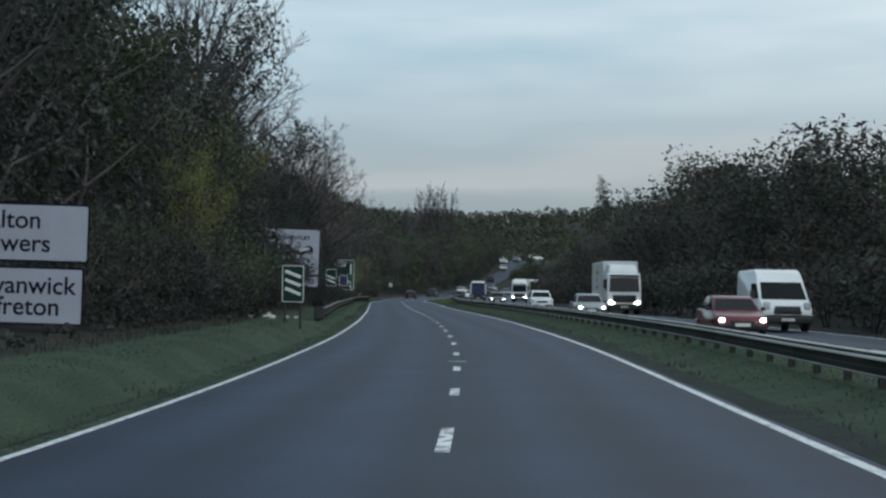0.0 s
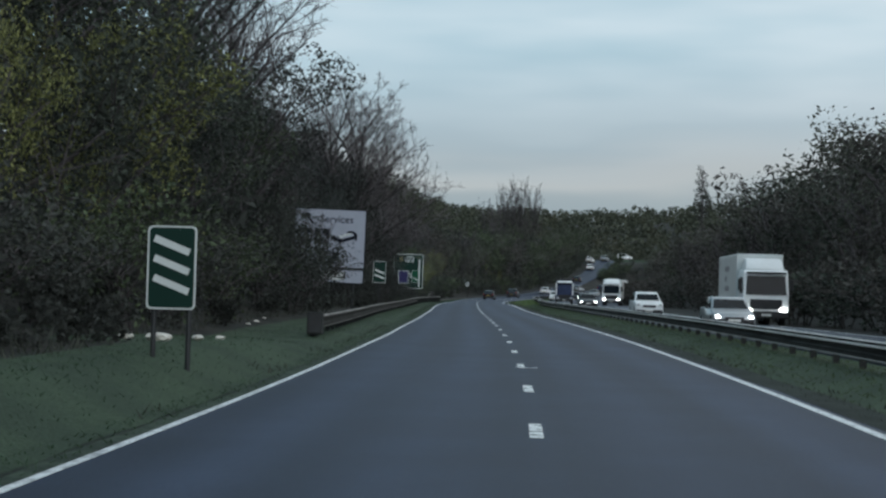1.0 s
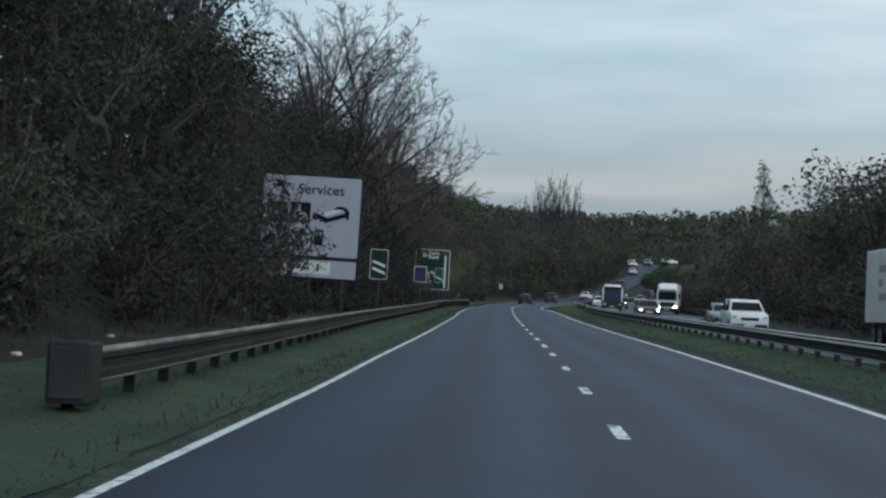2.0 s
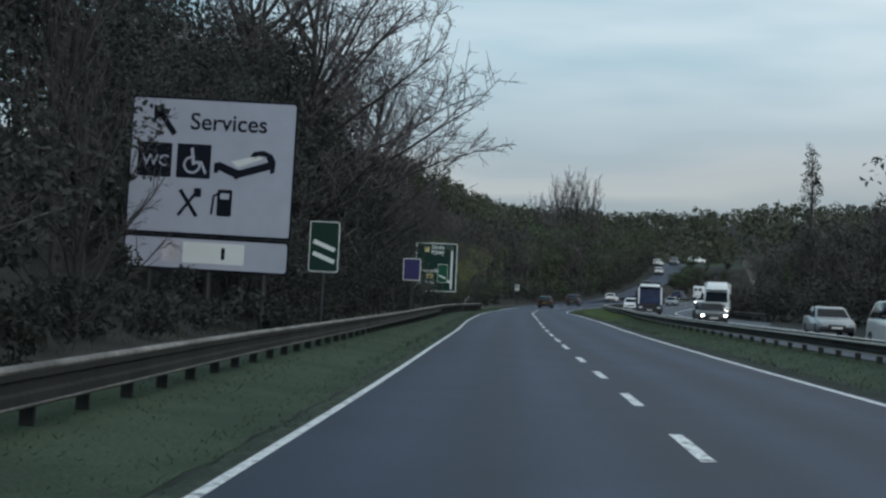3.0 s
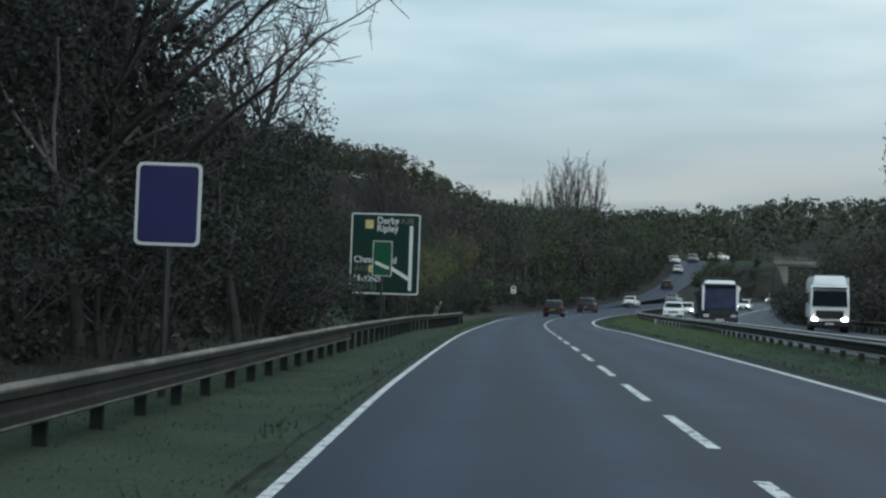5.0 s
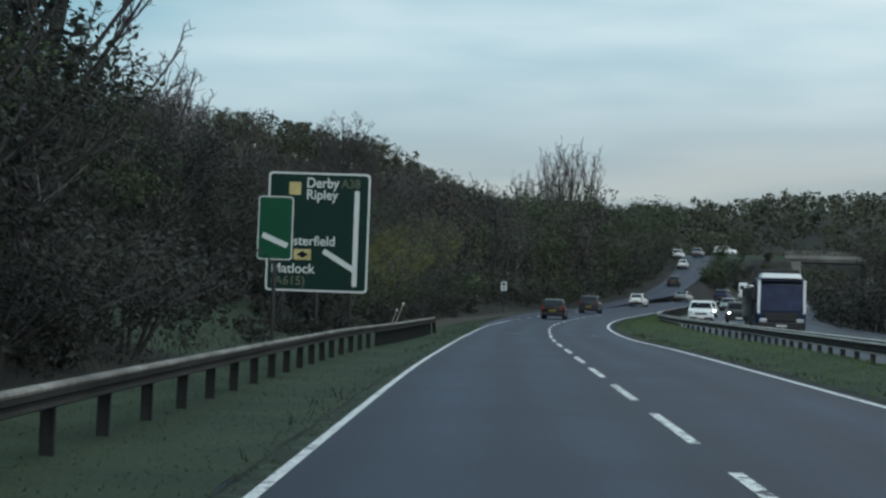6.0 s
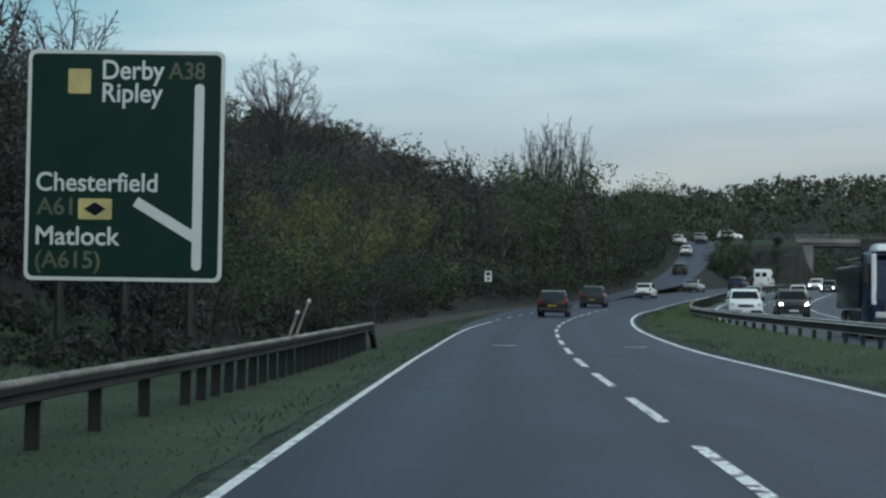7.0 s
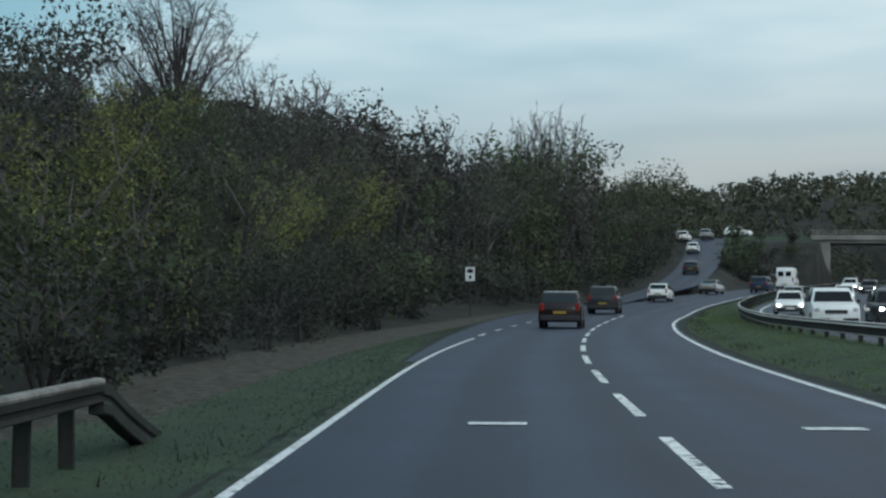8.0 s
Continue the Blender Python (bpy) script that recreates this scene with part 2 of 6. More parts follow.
TAIL = mat("tail_light", (0.24, 0.014, 0.012), 0.25)
PLATE_WHITE = mat("plate_white", (0.60, 0.60, 0.58), 0.5)
PLATE_YELLOW = mat("plate_yellow", (0.30, 0.22, 0.03), 0.5)
STAKE = mat("weathered_stake", (0.26, 0.25, 0.23), 0.8, dark=0.6, fine=25.0)
LITTER = mat("white_litter", (0.62, 0.60, 0.55), 0.7)
CARPAINT = {}


def paint(name, colour, rough=0.28, metal=0.0):
    if name not in CARPAINT:
        CARPAINT[name] = mat(name + "_paint", colour, rough, metal, dark=0.93, coarse=0.8, fine=6.0)
        coat = CARPAINT[name].node_tree.nodes["Principled BSDF"]
        coat.inputs["Coat Weight"].default_value, coat.inputs["Coat Roughness"].default_value = 0.3, 0.06
        coat.inputs["Specular IOR Level"].default_value = 0.3
    return CARPAINT[name]


# ---- helpers for building ----
def mesh_of(name, verts, faces, material, smooth=False):
    me = bpy.data.meshes.new(name)
    me.from_pydata([tuple(v) for v in verts], [], faces)
    me.materials.append(material)
    if smooth:
        me.polygons.foreach_set("use_smooth", [True] * len(me.polygons))
    me.update()
    return me


def finish(name, bm, material, smooth=False):
    bmesh.ops.recalc_face_normals(bm, faces=bm.faces[:])
    me = bpy.data.meshes.new(name)
    bm.to_mesh(me)
    bm.free()
    me.materials.append(material)
    if smooth:
        me.polygons.foreach_set("use_smooth", [True] * len(me.polygons))
    return me


def part(name, me, parent, m=None, label=""):
    """One mesh as a part of a thing."""
    ob = new(name, me)
    ob.parent = parent
    if m is not None:
        ob.matrix_basis = m
    return tagged(ob, label)


def thing(name, m, label, category, group="", kind=""):
    ob = new(name)
    ob.empty_display_size = 0.2
    ob.matrix_basis = m
    return tagged(ob, label, category, group, kind)


def boxes(name, items, material, bevel=0.0, smooth=False):
    """Boxes (cx, cy, cz, sx, sy, sz), bevelled, in one mesh."""
    bm = bmesh.new()
    for cx, cy, cz, sx, sy, sz in items:
        bmesh.ops.create_cube(bm, size=1.0, matrix=Matrix.Translation((cx, cy, cz)) @ Matrix.Diagonal((sx, sy, sz, 1)))
    if bevel:
        bmesh.ops.bevel(bm, geom=bm.edges[:], offset=bevel, segments=2, affect="EDGES", profile=0.5)
    return finish(name, bm, material, smooth)


def prism(name, outline, half, material, taper=0.0, bevel=0.04, low=None, high=None):
    """A side outline (y, z) drawn out across x; taper narrows it towards the top."""
    zs = [z for _, z in outline]
    low, high = min(zs) if low is None else low, max(zs) if high is None else high
    bm = bmesh.new()
    sides = []
    for s in (-1, 1):
        sides.append([bm.verts.new((s * half * (1 - taper * max(0.0, (z - low) / max(high - low, 1e-6))), y, z)) for y, z in outline])
    bm.faces.new(sides[0])
    bm.faces.new(list(reversed(sides[1])))
    n = len(outline)
    for i in range(n):
        j = (i + 1) % n
        bm.faces.new((sides[0][j], sides[0][i], sides[1][i], sides[1][j]))
    if bevel:
        bmesh.ops.bevel(bm, geom=bm.edges[:], offset=bevel, segments=2, affect="EDGES", profile=0.5)
    return finish(name, bm, material, True)


def cylinder(name, radius, depth, material, axis="Z", segments=16, bevel=0.0):
    bm = bmesh.new()
    turn = {"Z": Matrix(), "X": Matrix.Rotation(radians(90), 4, "Y"), "Y": Matrix.Rotation(radians(90), 4, "X")}[axis]
    bmesh.ops.create_cone(bm, cap_ends=True, segments=segments, radius1=radius, radius2=radius, depth=depth, matrix=turn)
    if bevel:
        bmesh.ops.bevel(bm, geom=[e for e in bm.edges if len(e.link_faces) == 2 and e.calc_face_angle() > 1], offset=bevel, segments=2, affect="EDGES")
    return finish(name, bm, material)


def slab(name, outline, y0, y1, material):
    """A flat shape (x, z) with thickness from y0 (front) to y1."""
    bm = bmesh.new()
    a = [bm.verts.new((x, y0, z)) for x, z in outline]
    b = [bm.verts.new((x, y1, z)) for x, z in outline]
    bm.faces.new(a)
    bm.faces.new(list(reversed(b)))
    for i in range(len(a)):
        j = (i + 1) % len(a)
        bm.faces.new((a[i], b[i], b[j], a[j]))
    return finish(name, bm, material)


def rounded(x0, x1, z0, z1, r, steps=5):
    pts = []
    for cx, cz, a in ((x1 - r, z1 - r, 0), (x0 + r, z1 - r, 90), (x0 + r, z0 + r, 180), (x1 - r, z0 + r, 270)):
        for i in range(steps + 1):
            t = radians(a + 90 * i / steps)
            pts.append((cx + r * math.cos(t), cz + r * math.sin(t)))
    return pts


def lettering(words, size, material, name="lettering"):
    """Words as a flat mesh that stands upright and faces -y."""
    cu = bpy.data.curves.new(name, "FONT")
    cu.body, cu.size, cu.extrude, cu.offset = words, size, 0.002, size * 0.012
    ob = new("lettering_draft", cu)
    me = bpy.data.meshes.new_from_object(ob.evaluated_get(bpy.context.evaluated_depsgraph_get()))
    bpy.data.objects.remove(ob)
    bpy.data.curves.remove(cu)
    me.name = name
    me.transform(Matrix.Rotation(radians(90), 4, "X"))
    me.materials.clear()
    me.materials.append(material)
    return me


# ---- the lie of the land ----
# along the walk: y, x of the carriageway's middle, z of its surface
WAY = [
    (-140, -9.0, -0.6), (-60, -2.0, -0.5), (-10, 1.33, -0.33), (20, 2.91, -0.2), (50, 3.82, 0.16), (80, 3.94, 0.53), (110, 3.62, 0.86), (140, 3.13, 1.17),
    (170, 2.7, 1.52), (200, 2.38, 1.93), (230, 2.16, 2.25), (260, 2.16, 2.52), (290, 3.0, 2.92), (325, 5.9, 3.45), (365, 11.4, 4.25),
    (385, 15.6, 4.9), (410, 22.0, 5.8), (442, 32.5, 6.9), (480, 44.0, 8.0), (527, 62.0, 9.3), (600, 92.0, 11.0), (720, 140.0, 14.0),
]
# the exit slip that climbs to the bridge
SLIP = [(310, 3.0, 3.2), (345, 4.9, 3.82), (365, 7.0, 4.27), (385, 10.6, 4.96), (425, 19.5, 7.2), (475, 28.5, 11.2), (530, 36.6, 16.7), (570, 42.0, 17.0), (600, 46.0, 17.2)]


# the kerb on the left of the exit lane
KERB = [(278, -1.30), (290, -1.05), (305, -0.6), (331, 0.8), (355, 3.4), (380, 8.2), (400, 12.8), (425, 18.2), (475, 26.6), (530, 34.0), (570, 38.6), (600, 42.6)]


def curve_of(table, column):
    """A smooth line through a table, by y."""
    ys = [r[0] for r in table]
    vs = [r[column] for r in table]
    ms = []
    for i in range(len(ys)):
        a, b = max(i - 1, 0), min(i + 1, len(ys) - 1)
        ms.append((vs[b] - vs[a]) / (ys[b] - ys[a]))

    def value(y):
        if y <= ys[0]:
            return vs[0] + ms[0] * (y - ys[0])
        if y >= ys[-1]:
            return vs[-1] + ms[-1] * (y - ys[-1])
        i = max(k for k in range(len(ys)) if ys[k] <= y)
        i = min(i, len(ys) - 2)
        h = ys[i + 1] - ys[i]
        u = (y - ys[i]) / h
        return (2 * u**3 - 3 * u**2 + 1) * vs[i] + (u**3 - 2 * u**2 + u) * h * ms[i] + (3 * u**2 - 2 * u**3) * vs[i + 1] + (u**3 - u**2) * h * ms[i + 1]

    return value


road_x, road_z = curve_of(WAY, 1), curve_of(WAY, 2)
slip_x, slip_z = curve_of(SLIP, 1), curve_of(SLIP, 2)
BARRIER = [(-140, -3.0), (-20, 6.8), (24, 9.0), (50, 9.9), (90, 9.9), (140, 9.5), (170, 8.7), (196, 8.3), (230, 9.3), (262, 10.5), (285, 10.3), (302, 10.5), (312, 11.1), (340, 14.4), (365, 18.3), (385, 22.4), (410, 28.8), (442, 39.3), (480, 50.8), (527, 68.8)]
barrier_x, kerb_x = curve_of(BARRIER, 1), curve_of(KERB, 1)


def slope_x(y, fx=None):
    f = fx or road_x
    return (f(y + 1) - f(y - 1)) / 2


def beside(y, off, fx=None):
    """x, y at a distance to the right of a line."""
    f = fx or road_x
    s = slope_x(y, f)
    n = math.hypot(1, s)
    return f(y) + off / n, y - off * s / n


def smooth01(v):
    v = min(1.0, max(0.0, v))
    return v * v * (3 - 2 * v)


RIDGE = [(-140, 30), (-80, 31), (-60, 28), (-41, 24.5), (-30, 19.6), (-20, 14.8), (-5, 8.5), (5, 4.4), (18, 1.0), (28, 0.0)]
ridge_at = curve_of(RIDGE, 1)


def hill(x, y):
    """The far hill behind the junction."""
    a = 41 * smooth01((y - 560) / 620)
    b = 12 * smooth01((x - 60) / 90) * smooth01((y - 430) / 200) * (1 - smooth01((y - 900) / 300))
    c = -18 * smooth01((x - 150) / 800) * smooth01((y - 800) / 300)
    return a + b + c + ridge_at(min(max(x, -140), 28)) * smooth01((y - 566) / 62) * (1 - smooth01((y - 740) / 320))


def ground_z(x, y):
    yy = min(max(y, -140), 720)
    off = x - road_x(yy)
    z = road_z(yy) - 0.05
    noise_z = noise.noise((x * 0.05, y * 0.05, 0.3))
    rise = -off - 7.5 - 4.0 * (1 - smooth01((y - 44) / 18))
    if 290 < y < 400:
        rise = min(rise, kerb_x(y) - x - 2.6)
    left = smooth01(rise / 9)
    right = smooth01((off - 21) / 20)
    z += left * (2.2 + 0.7 * noise_z) + right * (2.0 + 1.2 * noise_z)
    z += 0.03 * smooth01((abs(off) - 4.0) / 0.6) if off < 5 else 0
    z += 0.48 * smooth01((-off - 4.1) / 1.3) * (1 - smooth01((y - 62) / 16))
    z += 0.11 * smooth01((-off - 4.5) / 0.9) * smooth01((y - 70) / 16) * (1 - smooth01((y - 150) / 40))
    z += 0.24 * smooth01((off - 4.5) / 1.2) * (1 - smooth01((off - 6.6 - 0.8 * smooth01((y - 215) / 30)) / 0.6)) * (1 - smooth01((y - 310) / 40))
    z += hill(x, y)
    if 372 < y < 640 and slip_x(min(y, 600)) + 3.4 < x < road_x(yy) - 4.6:
        a, b = slip_x(min(y, 600)) + 3.4, road_x(yy) - 4.6
        f = smooth01((x - a) / max(b - a, 0.1))
        if y > 500:
            f = smooth01((x - 53.0) / 3.0) * smooth01((y - 500) / 16) + f * (1 - smooth01((y - 500) / 16))
        return (slip_z(min(y, 600)) - 0.06) * (1 - f) + (road_z(yy) - 0.06) * f
    if 300 < y < 640:
        d = abs(x - slip_x(min(y, 600)))
        w = (1 - smooth01((d - 4.2) / 9)) * smooth01((y - 372) / 20) * (1 - smooth01((y - 600) / 40))
        if x > slip_x(min(y, 600)) and off > -5.0:
            w = 0.0
        z += (slip_z(min(y, 600)) - 0.05 - z) * w
    return z


def grid_mesh(name, xs, ys, material):
    verts = [(road_x(min(max(y, -140), 720)) + o, y, ground_z(road_x(min(max(y, -140), 720)) + o, y)) for y in ys for o in xs]
    w = len(xs)
    faces = [(j * w + i, j * w + i + 1, (j + 1) * w + i + 1, (j + 1) * w + i) for j in range(len(ys) - 1) for i in range(w - 1)]
    me = mesh_of(name, verts, faces, material, True)
    me.materials.append(FLOOR)
    me.materials.append(LEAF_LITTER)
    for f in me.polygons:
        c = f.center
        o = c.x - road_x(min(max(c.y, -140), 720))
        if o < (-6.7 if c.y < 58 else -12.5 if 222 < c.y < 258 else -8.4) or o > 16.5 or c.y > 640 or (c.y > 364 and o < -4.3) or (c.y > 470 and o > 4.5):
            f.material_index = 1
        elif (o < (-5.5 if c.y > 264 else -6.3) and 258 < c.y < 300) or (300 <= c.y < 364 and c.x < kerb_x(c.y) + 0.5):
            f.material_index = 2
    return me


OFFS = [-2600, -1500, -900, -500, -320, -220, -160, -120, -90, -70, -55, -44, -36, -30, -26, -22, -19, -17, -15.5, -14, -12.5, -11, -10, -9, -8, -7.2, -6.4, -5.6, -5, -4.5, -4.1, -3.5, -2, 0, 2, 3.5, 4.1, 4.5, 5, 5.6, 6.4, 7.2, 8, 9, 10, 12, 14, 16, 18, 20, 22, 24, 27, 30, 34, 38, 44, 52, 62, 75, 90, 120, 160, 220, 320, 500, 900, 1500, 2600]
LENGTHS = [-900, -500, -300, -200, -140] + list(range(-120, 721, 6)) + [740, 770, 800, 840, 890, 950, 1020, 1100, 1180, 1280, 1400, 1700, 2200, 3000, 4200]
ground = new("ground", grid_mesh("ground", OFFS, LENGTHS, GRASS))
tagged(ground, "rough green grass verges and banks beside the dual carriageway", "ground", kind="structure")


def ribbon(name, y0, y1, off0, off1, material, lift, step=3.0, fx=None, fz=None, thick=0.0, crown=0.0):
    """A strip along a line, between two distances from it; distances may be functions of y."""
    f, g = fx or road_x, fz or road_z
    n = max(1, int(math.ceil((y1 - y0) / step)))
    verts, faces = [], []
    for i in range(n + 1):
        y = y0 + (y1 - y0) * i / n
        a = off0(y) if callable(off0) else off0
        b = off1(y) if callable(off1) else off1
        row = []
        for o in (a, b):
            px, py = beside(y, o, f)
            row.append((px, py, g(y) + lift))
        if thick:
            row += [(row[1][0], row[1][1], row[1][2] - thick), (row[0][0], row[0][1], row[0][2] - thick)]
        verts += row
    w = 4 if thick else 2
    across = []
    for i in range(n + 1):
        y = y0 + (y1 - y0) * i / n
        a = off0(y) if callable(off0) else off0
        b = off1(y) if callable(off1) else off1
        across += [(a, y), (b, y), (b, y), (a, y)][:w]
    for i in range(n):
        p, q = i * w, (i + 1) * w
        faces.append((p, p + 1, q + 1, q))
        if thick:
            faces += [(p + 1, p + 2, q + 2, q + 1), (p + 3, p, q, q + 3), (p + 2, p + 3, q + 3, q + 2)]
    if thick:
        faces += [(3, 2, 1, 0), (n * w, n * w + 1, n * w + 2, n * w + 3)]
    me = mesh_of(name, verts, faces, material, False)
    uv = me.uv_layers.new(name="across")
    for loop in me.loops:
        uv.data[loop.index].uv = across[loop.vertex_index]
    return me


def structure(name, me, label, category):
    return tagged(new(name, me), label, category, kind="structure")


# ---- carriageways ----
def pinch(y):
    """The carriageway narrows a little where the central reserve widens at the bend."""
    return 0.42 * smooth01((y - 240) / 25) * (1 - smooth01((y - 325) / 30))


def left_edge(y):
    return -3.98 + 0.17 * smooth01((y - 70) / 60) - 0.18 * smooth01((y - 160) / 25) * (1 - smooth01((y - 215) / 35)) - 0.08 * smooth01((y - 84) / 16) * (1 - smooth01((y - 236) / 30))


structure("road_main", ribbon("road_main", -130, 640, left_edge, lambda y: 3.98 - pinch(y), ASPHALT, 0.0, thick=0.12), "dark blue-grey asphalt carriageway with two lanes", "road")


def far_side(y):
    return 15.4 + 4.2 * smooth01((y - 205) / 40)


structure("road_oncoming", ribbon("road_oncoming", -130, 640, lambda y: 8.25 - 0.9 * smooth01((y - 290) / 20), far_side, ASPHALT_WORN, 0.0, thick=0.12), "grey asphalt carriageway for the oncoming traffic", "road")
def slip_left(y):
    return kerb_x(y) - slip_x(y)


def slip_right(y):
    return min(3.2, road_x(y) + left_edge(y) + 0.12 - slip_x(y))


def slip_top(y):
    return road_z(y) + (slip_z(y) - road_z(y)) * smooth01((y - 310) / 40)


structure("road_slip", ribbon("road_slip", 280, 600, slip_left, slip_right, ASPHALT, 0.002, fx=slip_x, fz=slip_top, thick=0.12), "grey exit slip road that climbs the hill", "road")
structure("trim_kerb_edge", ribbon("trim_kerb_edge", 280, 420, lambda y: slip_left(y) - 0.06 - 0.24 * smooth01((y - 281) / 16), slip_left, EDGE_STRIP, 0.008, fx=slip_x, fz=slip_top, thick=0.10), "dark broken edge of the exit lane", "road edge")
structure("trim_edge_left", ribbon("trim_edge_left", -130, 281, lambda y: left_edge(y) + 0.01 + 0.015 * math.sin(y * 0.8) + 0.012 * math.sin(y * 2.1), lambda y: left_edge(y) + 0.085, EDGE_STRIP, 0.005, step=1.0, thick=0.10), "dark strip along the asphalt edge", "road edge")
structure("trim_grit_edge", ribbon("trim_grit_edge", -130, 281, lambda y: left_edge(y) + 0.075 + 0.02 * math.sin(y * 1.3 + 1.0) + 0.015 * math.sin(y * 3.7), lambda y: left_edge(y) + 0.262, GRIT, 0.007, step=0.8), "thin grass and grit growing up to the edge line", "road edge")
structure("trim_grass_edge", ribbon("trim_grass_edge", -130, 281, lambda y: left_edge(y) - 0.3, lambda y: left_edge(y) + 0.03 + 0.025 * math.sin(y * 1.7) + 0.015 * math.sin(y * 4.1), GRASS, 0.010, step=0.8), "grass growing over the asphalt's edge", "grass edge")
# beside the reserve the strip is bare earth
structure("trim_edge_right", ribbon("trim_edge_right", -130, 640, lambda y: 3.84 - pinch(y) + 0.03 * math.sin(y * 1.3), lambda y: 4.42 - 0.22 * smooth01((y - 200) / 20) - pinch(y) + 0.06 * math.sin(y * 0.9) + 0.05 * math.sin(y * 2.3), EDGE_STRIP, 0.004, thick=0.10), "dark strip along the asphalt edge", "road edge")

# painted lines
structure("trim_line_left", ribbon("trim_line_left", -130, 300, lambda y: left_edge(y) + 0.27, lambda y: left_edge(y) + 0.37, WHITE_PAINT, 0.005), "solid white edge line beside the grass verge", "road line")
structure("trim_line_right", ribbon("trim_line_right", -130, 600, lambda y: 3.58 - pinch(y), lambda y: 3.72 - pinch(y), WHITE_PAINT, 0.005), "solid white edge line beside the central reserve", "road line")
structure("trim_line_oncoming_near", ribbon("trim_line_oncoming_near", 292, 600, 7.9, 8.06, WHITE_PAINT, 0.005), "solid white edge line of the oncoming carriageway", "road line")
structure("trim_line_oncoming_far", ribbon("trim_line_oncoming_far", -60, 600, 15.0, 15.16, WHITE_PAINT, 0.005), "solid white edge line of the oncoming carriageway", "road line")

lane_line = thing("lane_marking", Matrix(), "broken white lane marking, worn at its edges", "road marking", kind="structure")
PITCH = 7.711
for k in range(-6, 45):
    near = 3.472 + PITCH * k
    if near < 138:
        a, b = near - 0.9, near + 0.9
    else:
        start = 3.017 + PITCH * k
        a, b = start + 0.1, start + 4.8
    if near < 24:
        a, b = near - 2.4, near + 0.6
    if 108 < near < 138:
        a, b = near - 2.2, near + 0.8
    wide = 0.07 if near < 138 else 0.066
    part("lane_dash", ribbon("lane_dash", a, b, -wide, wide, WORN_PAINT, 0.006, step=1.5), lane_line)
exit_line = thing("lane_marking", Matrix(), "short worn white dashes that mark off the exit lane", "road marking", kind="structure")
for k in range(10):
    a = 303.5 + PITCH * k
    part("lane_dash", ribbon("lane_dash", a, a + 2.4, -3.66, -3.50, WORN_PAINT, 0.008, step=1.2), exit_line)
oncoming_line = thing("lane_marking", Matrix(), "broken white lane marking of the oncoming carriageway", "road marking", kind="structure")
for k in range(-4, 58):
    a = PITCH * k
    part("lane_dash", ribbon("lane_dash", a, a + 2.2, 11.35, 11.5, WHITE_PAINT, 0.006, step=1.5), oncoming_line)
for x0, x1, yy in ((0.24, 0.88, 264.0), (3.78, 4.44, 263.5), (3.84, 4.26, 64.4), (3.35, 3.72, 37.6)):
    z, deep = road_z(yy) + 0.009, 0.22 if yy > 100 else 0.12
    tagged(new("cross_bar", mesh_of("cross_bar", [(x0, yy - deep, z), (x1, yy - deep, z), (x1, yy + deep, z), (x0, yy + deep, z)], [(0, 1, 2, 3)], WHITE_PAINT)), "short white bar painted across the lane", "road marking", "painted bars", "structure")

for x0, x1, yy in ((-0.45, 1.15, 143.0), (-0.3, 1.5, 196.0)):
    z = road_z(yy) + 0.004
    tagged(new("tar_joint", mesh_of("tar_joint", [(x0, yy - 0.16, z), (x1, yy - 0.10, z), (x1, yy + 0.14, z), (x0, yy + 0.12, z)], [(0, 1, 2, 3)], TAR)), "dark tar joint across the lane", "road repair", kind="structure")


# ---- crash barriers ----
def sweep(name, outline, path, material, closed=True):
    """An outline (across, up) carried along points; across lies to the right of the way."""
    verts, faces = [], []
    n = len(outline)
    for i, p in enumerate(path):
        a, b = path[max(i - 1, 0)], path[min(i + 1, len(path) - 1)]
        dx, dy = b[0] - a[0], b[1] - a[1]
        d = math.hypot(dx, dy)
        nx, ny = dy / d, -dx / d
        verts += [(p[0] + nx * u, p[1] + ny * u, p[2] + v) for u, v in outline]
    for i in range(len(path) - 1):
        for j in range(n if closed else n - 1):
            k = (j + 1) % n
            faces.append((i * n + j, i * n + k, (i + 1) * n + k, (i + 1) * n + j))
    faces += [tuple(range(n)), tuple(reversed(range((len(path) - 1) * n, len(path) * n)))]
    return mesh_of(name, verts, faces, material)


def beam_outline(side, deep=0.175):
    """A box beam, 0.32 high, with a shallow groove along its face."""
    face = [(0.085, -deep), (0.10, 0.01 - deep), (0.10, min(0.10 - deep, -0.03)), (0.072, min(0.125 - deep, 0.0)), (0.072, 0.030), (0.10, 0.050), (0.10, 0.130), (0.085, 0.142)]
    backs = [(-0.03, 0.142), (-0.03, -deep)]
    pts = [(side * u, v) for u, v in face + backs]
    return pts if side > 0 else list(reversed(pts))


def lip_outline(side, low=0.100):
    pts = [(side * u, v) for u, v in [(0.103, low - 0.01), (0.112, low + 0.012), (0.104, low + 0.035), (0.062, 0.160), (0.030, 0.163), (0.030, 0.143), (0.055, 0.143), (0.098, low + 0.02), (0.098, low - 0.01)]]
    return pts if side > 0 else list(reversed(pts))


POST = boxes("barrier_post", [(0, 0, 0.12, 0.13, 0.03, 1.04), (-0.055, 0, 0.12, 0.010, 0.075, 1.04), (0.055, 0, 0.12, 0.010, 0.075, 1.04)], POST_STEEL, 0.0)


